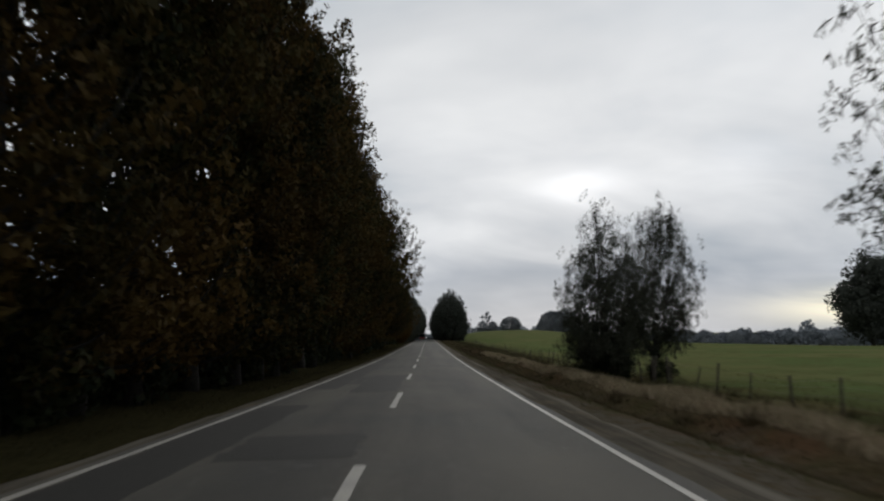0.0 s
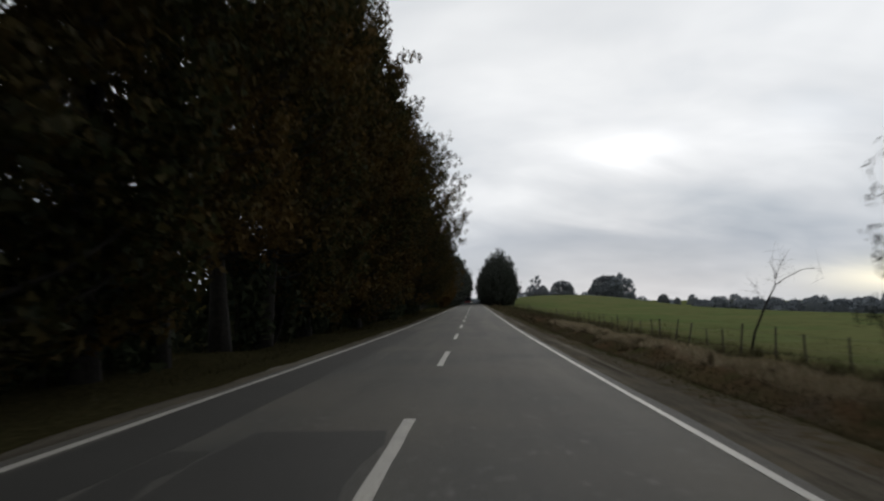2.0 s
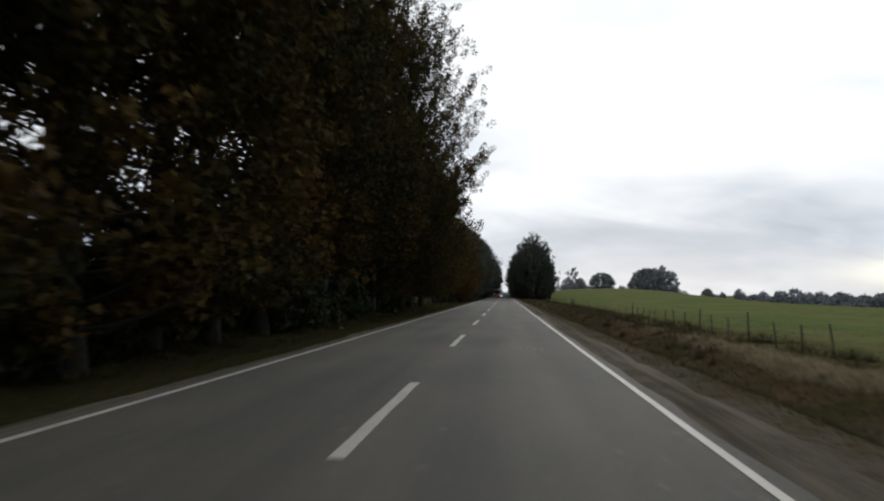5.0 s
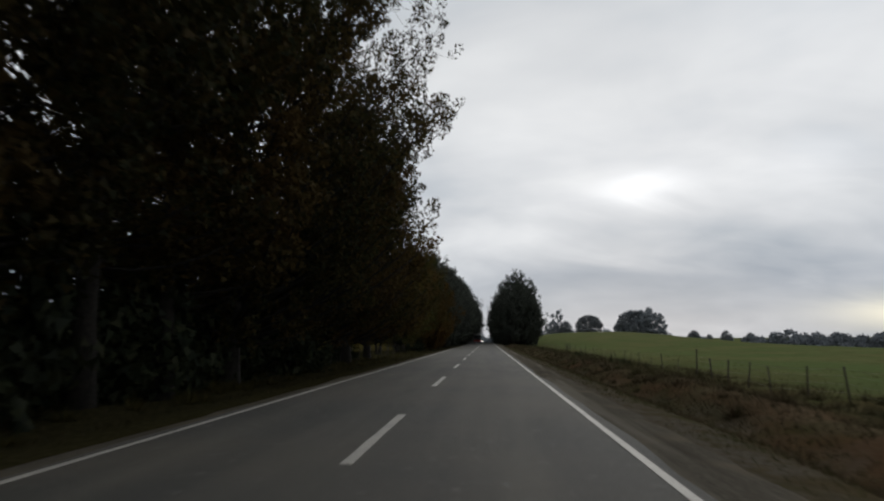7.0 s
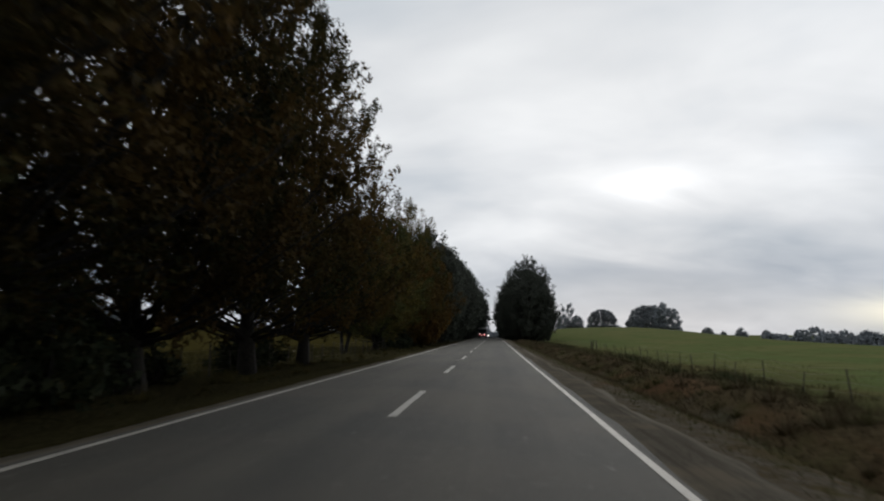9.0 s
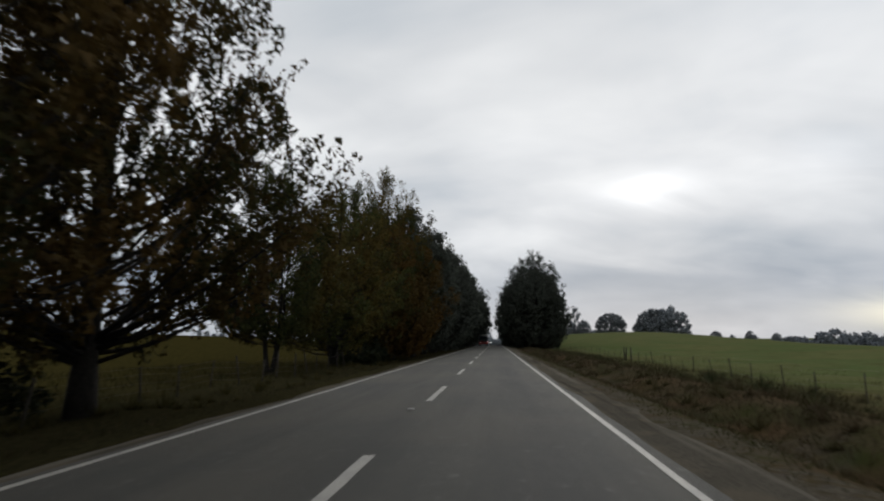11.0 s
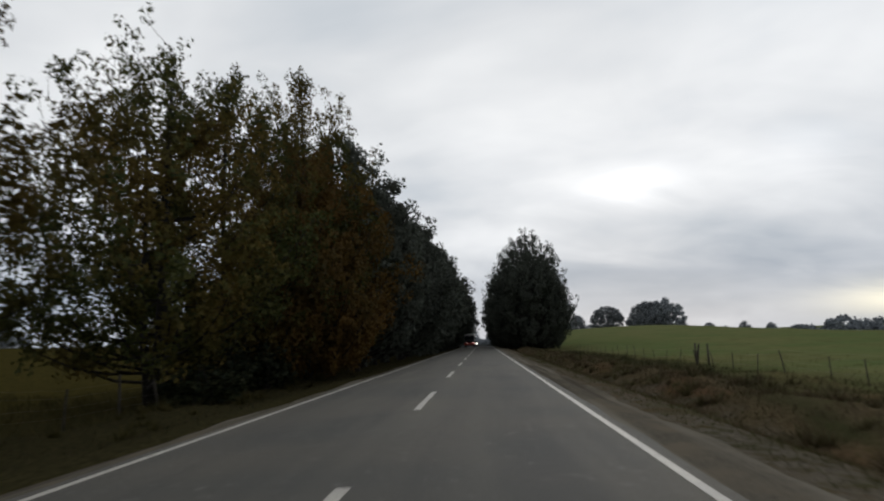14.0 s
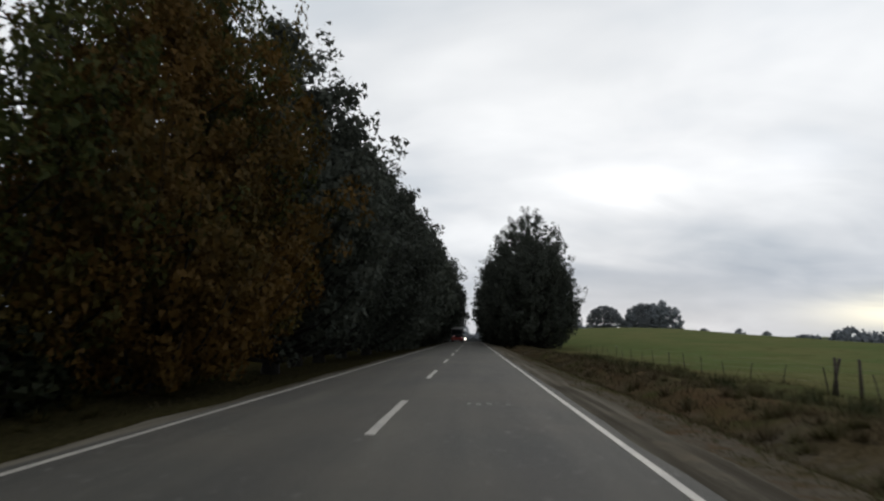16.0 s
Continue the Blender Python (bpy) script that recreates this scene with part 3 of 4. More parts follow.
def sheet(name, xs, ys, zfun, material):
    X, Y = np.meshgrid(xs, ys)
    Z = zfun(X, Y)
    v = np.stack([X, Y, Z], -1).reshape(-1, 3)
    nx, ny = len(xs), len(ys)
    i = (np.arange(ny - 1)[:, None] * nx + np.arange(nx - 1)[None, :]).ravel()
    f = np.stack([i, i + 1, i + nx + 1, i + nx], 1)
    return mesh_of(name, v, f.tolist(), material, True)


right_side = steps([(0, 3.6, 1.8), (3.6, 14, 0.4), (14, 40, 2), (40, 260, 10), (260, 1000, 60), (1000, 4000, 500)])
left_side = steps([(1.8, 3.6, 1.8), (3.6, 14, 0.5), (14, 40, 3), (40, 200, 20), (200, 1000, 100), (1000, 4000, 500)])
xs = np.concatenate([-left_side[::-1], right_side])
ys = steps([(-400, -40, 40), (-40, 260, 0.8), (260, 600, 8), (600, 1000, 40), (1000, 4400, 400)])
ground = new("ground", sheet("ground", xs, ys, ground_z, MEADOW))
tagged(ground, "green pasture with dry brown grass verges", "ground", kind="structure")

LANE = 3.39      # centre line to edge line
EDGE = 3.62


def crown_fall(x):
    return -0.02 * np.abs(x)


def slab(name, x0, x1, y0, y1, top, thick, material, ny=1, nx=1, wob=0.0, seed=0, level=False):
    """A thin slab that follows the road's crown."""
    rng = np.random.default_rng(seed)
    xs_, ys_ = np.linspace(x0, x1, nx + 1), np.linspace(y0, y1, ny + 1)
    v, f = [], []
    jig = rng.normal(0, wob, (2, ny + 1)) if wob else np.zeros((2, ny + 1))
    for j, yy in enumerate(ys_):
        for i, xx in enumerate(xs_):
            xj = xx + (jig[0, j] if i == 0 else jig[1, j] if i == nx else 0)
            v.append((xj, yy, float(crown_fall(xj) + (0 if level else road_z(yy))) + top))
    n = len(v)
    v += [(a, b, c - thick) for a, b, c in v]
    w = nx + 1
    for j in range(ny):
        for i in range(nx):
            a = j * w + i
            f.append((a, a + 1, a + w + 1, a + w))
        a, b = j * w, j * w + nx
        f.append((a, a + w, n + a + w, n + a))
        f.append((b, n + b, n + b + w, b + w))
    for i in range(nx):
        f.append((i, n + i, n + i + 1, i + 1))
        a = ny * w + i
        f.append((a, a + 1, n + a + 1, n + a))
    return mesh_of(name, v, f, material)


road = new("road", slab("road", -EDGE, EDGE, -60, 900, 0.0, 0.25, ASPHALT, 480, 2, 0.035, 3))
tagged(road, "worn grey asphalt two-lane country road", "road", kind="structure")
for sx in (-1, 1):
    part("edge_line", slab("edge_line", sx * LANE - 0.055, sx * LANE + 0.055, -60, 900, 0.005, 0.01, PAINT, 480, 1, 0.004, 5 + sx), road, "worn white painted edge line")
DASH = slab("lane_dash", -0.07, 0.07, 0.0, 4.77, 0.005, 0.01, PAINT, 6, 2, 0.004, 9, level=True)
for k in range(-3, 60):
    d = part("lane_dash", DASH, road, "" if k else "white painted centre line dash", (0, 12.0 * k, float(road_z(12.0 * k))))
    d.rotation_euler = (math.atan2(float(road_z(12.0 * k + 4.77) - road_z(12.0 * k)), 4.77), 0, 0)


def patch(y0, y1, xa, xb, seed):
    """A tarred repair with ragged edges, a little proud of the road."""
    p = slab("patch", xa, xb, y0, y1, 0.003, 0.01, PATCH, 14, 4, 0.05, seed)
    return part("patch", p, road, "dark fresh asphalt repair patch")


patch(2, 13.5, -3.28, -2.15, 41)
patch(19.5, 57, -3.28, -2.25, 42)
patch(5.4, 7.7, -2.0, -0.16, 43)
patch(17.5, 28.0, -1.7, -0.18, 44)
patch(22, 27, -2.2, -1.75, 45)


def shoulder(sx, wide, seed):
    rng = np.random.default_rng(seed)
    ys_ = np.arange(-60, 420, 0.8)
    w = wide + np.array([0.3 * noise.noise(Vector((y * 0.22, seed, 0))) + 0.2 * noise.noise(Vector((y * 0.8, seed, 3))) for y in ys_])
    cols = np.linspace(0, 1, 6)
    X = sx * (EDGE - 0.12 + (w[:, None] - EDGE + 0.12) * cols[None, :])
    Y = np.repeat(ys_[:, None], 6, 1) + rng.normal(0, 0.03, X.shape)
    Z = ground_z(X, Y) + 0.05 * (1 - cols[None, :]) + 0.012 + rng.normal(0, 0.003, X.shape)
    Z[:, -1] -= 0.05
    Z[:, 0] = -0.02 * EDGE - 0.035 + road_z(ys_)
    v = np.stack([X, Y, Z], -1).reshape(-1, 3)
    i = (np.arange(len(ys_) - 1)[:, None] * 6 + np.arange(5)[None, :]).ravel()
    f = np.stack([i, i + 1, i + 7, i + 6], 1) if sx > 0 else np.stack([i, i + 6, i + 7, i + 1], 1)
    ob = new("gravel_shoulder", mesh_of("gravel_shoulder", v, f.tolist(), GRAVEL, True))
    return tagged(ob, "dusty gravel shoulder along the road edge", "shoulder", kind="structure")


shoulder(1, 4.75, 11)
shoulder(-1, 4.3, 12)

# ---- trees ----
TALL = [(0.03, 1.8), (0.10, 3.3), (0.3, 4.0), (0.5, 3.9), (0.7, 3.3), (0.85, 2.4), (0.95, 1.4), (1.0, 0.4)]
BROAD = [(0.06, 2.0), (0.14, 5.2), (0.22, 7.4), (0.42, 8.5), (0.6, 8.4), (0.78, 7.0), (0.92, 3.8), (1.0, 0.6)]
LAST = [(0.10, 2.2), (0.17, 4.6), (0.28, 5.6), (0.45, 4.8), (0.62, 3.8), (0.82, 2.6), (0.95, 1.2), (1.0, 0.3)]
TALL_OPEN = [(0.13, 2.4), (0.2, 3.6), (0.35, 4.2), (0.5, 4.2), (0.7, 3.7), (0.85, 2.7), (0.95, 1.5), (1.0, 0.4)]
poplars = [branching(100 + k, 27, TALL, 0.30, BARK, POPLAR, 106, 0.38, 27, 0.18, spread=0.28, limb_r=0.28, shoot=(0.5, 1.15), out=0.6, first=0.05, steep=0.7, inner=0.3, leaders=2, fuzz=0.21) for k in range(4)]
opens = [branching(110 + k, 27, TALL_OPEN, 0.28, BARK, RUSTLEAF, 108, 0.38, 26, 0.165, spread=0.3, limb_r=0.28, shoot=(0.4, 0.95), up=0.65, out=0.7, first=0.12, steep=0.5, inner=0.36, leaders=2, fuzz=0.2) for k in range(2)]
broads = [branching(120 + k, 29, BROAD, 0.42, BARK, RUSTLEAF, 165, 0.37, 34, 0.128, spread=0.45, twigs=True, limb_r=0.24, bend=0.1, shoot=(0.45, 1.1), up=0.7, out=0.65, first=0.07, steep=0.7, inner=0.35, leaders=1, fuzz=0.17, lobe=0.1) for k in range(1)]
lasts = [branching(130 + k, 20, LAST, 0.32, BARK, POPLAR, 122, 0.33, 46, 0.115, spread=0.3, twigs=True, limb_r=0.24, bend=0.08, first=0.08, steep=0.8, inner=0.36, fuzz=0.13) for k in range(2)]
rng = np.random.default_rng(5)
y = -9.0
while y < 99:
    k = int(rng.integers(0, 4))
    x = -8.4 + rng.normal(0, 0.35)
    tree("poplar_tree", poplars[k] if y < 38 or 49 < y < 78 else opens[k % 2], (x, y, gz(x, y)), "tall poplar with dark green and rusty autumn leaves", "tree", "roadside poplar row", rng.uniform(0, 6.28), rng.uniform(0.86, 1.07), rng.uniform(0.9, 1.12))
    y += rng.uniform(3.4, 4.6)
for k, (x, yy, s) in enumerate(((-8.3, 101.5, 0.94), (-9.0, 108.0, 0.94))):
    tree("poplar_tree", broads[0], (x, yy, gz(x, yy)), "large spreading poplar with rusty green leaves", "tree", "roadside poplar row", 2.1 * k + 0.4, s, 0.91)
for k, (x, yy, s) in enumerate(((-9.0, 116, 1.08), (-8.8, 124.5, 1.0), (-8.6, 132.5, 1.0))):
    tree("poplar_tree", lasts[k % 2], (x, yy, gz(x, yy)), "open poplar with thinning dark green and rusty leaves", "tree", "roadside poplar row", (0.4, 1.7, 4.4)[k], s, (1.04, 1.04, 0.95)[k])

LONE = [(0.17, 1.6), (0.25, 3.4), (0.35, 4.1), (0.5, 3.8), (0.7, 2.9), (0.88, 1.7), (1.0, 0.4)]
lone = branching(140, 12.0, LONE, 0.15, BARK, GREENLEAF, 84, 0.32, 40, 0.122, limb_r=0.25, bend=0.12, spread=0.22, twigs=True, shoot=(0.5, 1.15), first=0.17, steep=0.75, inner=0.34, leaders=3, wave=0.55, fuzz=0.16, lobe=0.2)
tree("young_poplar_tree", lone, (-11.2, 153.5, gz(-11.2, 153.5)), "young poplar with thin open green crown beside the fence", "tree")

OVAL = [(0.03, 1.4), (0.10, 2.8), (0.2, 4.7), (0.34, 5.6), (0.5, 5.4), (0.7, 4.4), (0.85, 3.0), (0.95, 1.6), (1.0, 0.4)]
OVAL_UP = [(0.13, 1.8), (0.2, 3.8), (0.3, 5.4), (0.42, 5.7), (0.55, 5.3), (0.7, 4.4), (0.85, 3.0), (0.95, 1.6), (1.0, 0.4)]
ovals_g = [branching(150 + k, 14, (OVAL_UP, OVAL_UP, OVAL)[k], 0.26, BARK, GREENLEAF, (95, 84, 140)[k], 0.31, (30, 30, 30)[k], 0.135, limb_r=0.28, twigs=True, shoot=(0.4, 0.95), up=0.6, out=0.75, first=0.05, steep=0.55, inner=0.3, leaders=2, fuzz=0.2, lobe=0.12) for k in range(3)]
oval_o = branching(155, 11, OVAL, 0.22, BARK, ORANGELEAF, 130, 0.31, 32, 0.14, shoot=(0.35, 0.8), up=0.5, out=0.8, first=0.04, steep=0.5, inner=0.25, fuzz=0.2)
OVAL_D = [(0.06, 1.2), (0.13, 2.6), (0.24, 4.3), (0.38, 5.5), (0.52, 5.5), (0.7, 4.5), (0.85, 3.1), (0.95, 1.7), (1.0, 0.5)]
ovals_d = [branching(160 + k, 17, OVAL_D, 0.32, BARK, DARKLEAF, 150, 0.38, 26, 0.205, shoot=(0.4, 0.9), out=0.6, first=0.04, steep=0.7, inner=0.45, fuzz=0.26, lobe=0.1, spread=0.25) for k in range(2)]
ovals_f = [grow(165 + k, 17, OVAL_D, 0.32, BARK, DARKLEAF, 190, 60, 1.4, 0.42, limbs=10, holes=0.05, first=0.06, stretch=1.0, fill=0.2) for k in range(2)]
# same crowns for the far end of the row, haze painted in the leaves
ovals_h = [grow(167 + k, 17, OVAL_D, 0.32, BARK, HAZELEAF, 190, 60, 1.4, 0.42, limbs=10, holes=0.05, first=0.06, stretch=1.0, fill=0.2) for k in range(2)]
for k, (x, yy, s, w) in enumerate(((-10.8, 166, 1.0, 0.96), (-10.9, 173.3, 1.14, 0.9), (-9.4, 181.5, 1.36, 0.84))):
    tree("green_poplar_tree", ovals_g[k], (x, yy, gz(x, yy)), "bushy green poplar reaching down to the verge", "tree", "second roadside row", k * 2.0, s, w)
for x, yy, sc, w, tn in ((-8.2, 177.6, 1.12, 0.92, 0.6),):
    tree("autumn_tree", oval_o, (x, yy, gz(x, yy)), "low bushy tree turning orange brown", "tree", "second roadside row", turn=tn, scale=sc, wide=w)
for k in range(34):
    yy = 188 + k * 6.8
    x = -8.2 + rng.normal(0, 0.4)
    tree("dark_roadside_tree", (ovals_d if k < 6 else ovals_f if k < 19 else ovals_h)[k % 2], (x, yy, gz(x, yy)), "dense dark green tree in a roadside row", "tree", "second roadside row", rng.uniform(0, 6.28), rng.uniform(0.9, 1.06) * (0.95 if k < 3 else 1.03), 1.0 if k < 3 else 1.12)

CONE = [(0.01, 4.4), (0.1, 6.2), (0.28, 7.2), (0.5, 7.1), (0.68, 6.1), (0.83, 4.6), (0.93, 3.0), (1.0, 1.5)]
cone = [branching(170, 20.5, CONE, 0.34, BARK, DARKLEAF, 200, 0.37, 28, 0.21, shoot=(0.6, 1.4), first=0.03, steep=0.8, inner=0.5, fuzz=0.26, lobe=0.05)]
cone_far = grow(171, 19, CONE, 0.34, BARK, DARKLEAF, 200, 50, 1.4, 0.5, limbs=10, holes=0.03, first=0.05, stretch=1.0, fill=0.2, lobe=0.12)
# far conical trees, likewise with haze in the leaf colour
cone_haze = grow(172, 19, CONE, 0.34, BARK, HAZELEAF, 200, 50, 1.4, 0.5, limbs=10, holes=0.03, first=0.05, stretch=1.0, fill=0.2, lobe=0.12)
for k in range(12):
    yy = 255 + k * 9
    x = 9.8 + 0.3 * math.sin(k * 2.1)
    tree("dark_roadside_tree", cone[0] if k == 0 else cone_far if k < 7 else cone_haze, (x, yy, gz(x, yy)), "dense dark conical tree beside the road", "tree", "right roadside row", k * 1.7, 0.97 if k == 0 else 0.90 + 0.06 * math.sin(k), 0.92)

# shrubs
SHRUB = [(0.0, 1.2), (0.3, 1.7), (0.6, 1.5), (0.85, 0.9), (1.0, 0.2)]
shrubs = [grow(200 + k, 3.6, SHRUB, 0.05, BARK, SHRUBLEAF, 76, 21, 0.5, 0.21, limbs=8, holes=0.0, first=0.05, stems=3) for k in range(3)]

# weeping trees by the fence
WEEP = [(0.26, 1.6), (0.34, 2.9), (0.45, 3.5), (0.6, 3.6), (0.8, 3.0), (0.93, 2.0), (1.0, 0.6)]
WEEP_A = [(0.1, 1.6), (0.2, 3.1), (0.38, 3.8), (0.55, 3.5), (0.75, 2.4), (0.9, 1.4), (1.0, 0.5)]
weeps = [branching(180 + 2 * k, 10.6, (WEEP_A, WEEP)[k], 0.12, BARK, WILLOWLEAF, (120, 85)[k], 0.26, 28, 0.10, shoot=(0.5, 1.2), up=-0.6, out=0.5, first=0.14, steep=1.4, inner=0.35, long=2.4, leaders=(2, 3)[k], wave=0.55, fuzz=0.16, top=0.2, bend=0.05, hang=0.6, lobe=0.2) for k in range(2)]
weep_thin = branching(181, 12.5, WEEP, 0.14, BARK, WILLOWLEAF, 60, 0.34, 22, 0.10, shoot=(0.5, 1.2), up=-0.6, out=0.7, first=0.14, steep=1.2, inner=0.4, long=2.4, leaders=3, wave=0.6, fuzz=0.10, bend=0.05, hang=0.6, lobe=0.25)
for k, (x, yy, sc, w, tilt) in enumerate(((10.2, 31.0, 0.87, 0.66, 0.0), (12.7, 31.8, 0.93, 0.56, 0.13))):
    tree("weeping_tree", weeps[k], (x, yy, gz(x, yy)), ("grey-green weeping tree leafy down to the ground", "leaning grey-green weeping tree with an airy crown")[k], "tree", "weeping pair", 0.4 + k, sc, w).rotation_euler = (0, tilt, 0.4)
tree("weeping_tree", weep_thin, (18.5, 14.5, gz(18.5, 14.5)), "sparse weeping tree with thin drooping branches", "tree", turn=3.0, scale=1.3)

for x, yy, sc, w in ((9.7, 30.8, 0.6, 0.7), (10.5, 31.4, 0.7, 0.75), (13.6, 33.0, 0.3, 0.5)):
    tree("shrub", shrubs[0], (x, yy, gz(x, yy)), "dark leafy shrub at the foot of the weeping tree", "shrub", turn=x, scale=sc, wide=w)


def bare_sapling(at):
    """A leaning stem that forks: one bough upright, one reaching out and drooping."""
    rng = np.random.default_rng(77)
    ob = thing("bare_sapling", at, "bare leafless grey sapling leaning beside the fence", "tree")
    t = Tubes()
    t.add([(0, 0, -0.2), (0.2, 0, 0.8), (0.72, 0.05, 2.0), (1.2, 0, 3.0)], [0.065, 0.055, 0.045, 0.035], 7)
    part("trunk", t.mesh("trunk", BARK), ob)
    boughs = (((1.2, 0, 3.0), (1.25, 0.1, 3.5), (1.15, 0.2, 4.1), (1.3, 0.2, 4.7)),
              ((1.2, 0, 3.0), (1.65, -0.1, 3.35), (2.4, -0.2, 3.75), (3.1, -0.2, 3.8), (3.35, -0.2, 3.35)),
              ((1.22, 0.05, 3.3), (1.6, 0.4, 3.9), (2.0, 0.6, 4.4)),
              ((0.8, 0.05, 2.15), (0.5, 0.3, 2.7), (0.35, 0.5, 3.1)))
    for pts in boughs:
        b = Tubes()
        b.add(pts, [0.022 - 0.018 * i / (len(pts) - 1) for i in range(len(pts))], 5)
        for _ in range(16):
            k = int(rng.integers(1, len(pts)))
            a = Vector(pts[k - 1]).lerp(Vector(pts[k]), rng.uniform(0.2, 1.0))
            d = Vector(rng.normal(0, 0.35, 3)) + Vector((0.05, 0, 0.22))
            b.add([a, a + d * 0.6, a + d * 1.1 + Vector((0, 0, -0.08))], [0.006, 0.004, 0.002], 3)
        part("bough", b.mesh("bough", BARK), ob)
    return ob


bare_sapling((13.7, 52, gz(13.7, 52)))

# undergrowth below the row
yy = -14.0
while yy < 112:
    x = -9.6 + rng.normal(0, 0.5)
    tree("shrub", shrubs[int(rng.integers(0, 3))], (x, yy, gz(x, yy)), "dark leafy shrub in the undergrowth below the poplars", "shrub", "undergrowth", rng.uniform(0, 6.28), rng.uniform(0.8, 1.5), rng.uniform(0.9, 1.3))
    yy += rng.uniform(1.5, 2.3) + (4.0 if 39 < yy < 43 else 0)

for x, yy, sc, w in ((-9.8, 114.0, 0.7, 1.0), (-10.4, 118.5, 0.5, 1.0), (-9.9, 126.5, 0.45, 0.9), (-10.8, 131.0, 0.5, 1.0), (-8.7, 165.5, 0.45, 0.9), (-9.8, 170.0, 0.6, 1.0), (-9.2, 172.6, 0.7, 1.0), (-9.4, 175.5, 0.6, 0.9)):
    tree("shrub", shrubs[int(rng.integers(0, 3))], (x, yy, gz(x, yy)), "low dark shrub at the foot of the roadside trees", "shrub", "undergrowth", rng.uniform(0, 6.28), sc, w)

# trees on the rise and the far woods
ROUND = [(0.0, 5.6), (0.15, 6.0), (0.4, 6.1), (0.65, 5.4), (0.83, 4.0), (0.94, 2.5), (1.0, 1.2)]
rounds = [grow(190 + k, 9, ROUND, 0.3, BARK, FARHAZELEAF, 480, 42, 0.55, 0.27, limbs=2, holes=0.0, first=0.05, stretch=0.9, lobe=0.0, fill=0.3, shell=0.5) for k in range(3)]
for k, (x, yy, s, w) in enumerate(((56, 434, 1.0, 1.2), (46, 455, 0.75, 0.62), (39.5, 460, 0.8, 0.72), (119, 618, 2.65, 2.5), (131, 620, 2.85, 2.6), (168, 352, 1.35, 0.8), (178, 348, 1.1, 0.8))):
    tree("round_tree", rounds[k % 3], (x, yy, gz(x, yy) - 0.3), "round tree on the rise of the pasture, leaves coloured pale for haze", "tree", "hilltop trees", k * 1.1, s, w)
for k, (x, yy, s) in enumerate(((107, 152, 1.3), (115, 158, 1.38), (124, 154, 1.35), (133, 150, 1.3))):
    tree("dark_field_tree", ovals_f[k % 2], (x, yy, gz(x, yy)), "tall dark tree in a clump in the pasture", "tree", "field clump", k * 1.9, s, 1.3)
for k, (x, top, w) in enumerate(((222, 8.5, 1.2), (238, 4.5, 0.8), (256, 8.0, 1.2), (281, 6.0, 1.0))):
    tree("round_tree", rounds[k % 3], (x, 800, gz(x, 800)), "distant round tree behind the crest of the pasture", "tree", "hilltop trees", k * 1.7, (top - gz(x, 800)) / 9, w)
spindly = branching(195, 13, [(0.5, 1.0), (0.6, 3.0), (0.8, 3.2), (1.0, 1.2)], 0.3, BARK, FARHAZELEAF, 11, 0.9, 30, 0.4, shoot=(0.3, 0.8), first=0.35, steep=0.8, inner=0.8, fuzz=0.55, top=0.1)
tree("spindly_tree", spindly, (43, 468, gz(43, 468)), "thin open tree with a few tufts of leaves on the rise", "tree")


def far_wood(name, x0, y0, x1, y1, count, h, seed):
    rng = np.random.default_rng(seed)
    cs, fs = [], []
    for _ in range(count):
        f = rng.uniform()
        cx, cy = x0 + (x1 - x0) * f, y0 + (y1 - y0) * f
        cx, cy = cx + rng.normal(0, 8), cy + rng.normal(0, 8)
        hh, r = h * rng.uniform(0.45, 1.0) + h * 0.3 * (rng.uniform() < 0.12), h * rng.uniform(0.3, 0.5)
        d = rng.normal(size=(420, 3))
        d /= np.linalg.norm(d, axis=1)[:, None]
        d *= rng.uniform(0.75, 1.05, 420)[:, None]
        p = d * (r, r, hh * 0.55) + (cx, cy, gz(cx, cy) + hh * 0.45)
        cs.append(p)
        fs.append(d)
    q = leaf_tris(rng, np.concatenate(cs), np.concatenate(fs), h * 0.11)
    ob = new(name, quads_mesh(name, q, WOODHAZELEAF))
    return tagged(ob, "distant belt of trees beyond the pasture, leaves coloured pale for haze", "woods", kind="stuff")


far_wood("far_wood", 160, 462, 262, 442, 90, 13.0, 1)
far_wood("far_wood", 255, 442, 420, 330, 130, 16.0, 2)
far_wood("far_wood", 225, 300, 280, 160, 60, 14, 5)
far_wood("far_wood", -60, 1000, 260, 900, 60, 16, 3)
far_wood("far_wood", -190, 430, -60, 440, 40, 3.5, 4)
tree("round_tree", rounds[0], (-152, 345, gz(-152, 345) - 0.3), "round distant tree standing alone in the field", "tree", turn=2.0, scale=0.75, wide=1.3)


# ---- fences ----
def post_mesh(seed, wood, slim=1.0):
    rng = np.random.default_rng(seed)
    t = Tubes()
    r = rng.uniform(0.026, 0.045) * slim
    h = rng.uniform(0.95, 1.3) * (0.4 + 0.6 * slim)
    bx, by = rng.normal(0, 0.05, 2)
    t.add([(0, 0, -0.3), (bx * 0.4, by * 0.4, h * 0.4), (bx, by, h), (bx, by, h + 0.02)], [r * 1.1, r, r * 0.9, r * 0.6], 7)
    return t.mesh("post", wood)


POSTS = [post_mesh(k, POST) for k in range(6)]
SLIM_POSTS = [post_mesh(20 + k, POST, 0.7) for k in range(6)]
DARK_POSTS = [post_mesh(k, DARKPOST) for k in range(6)]


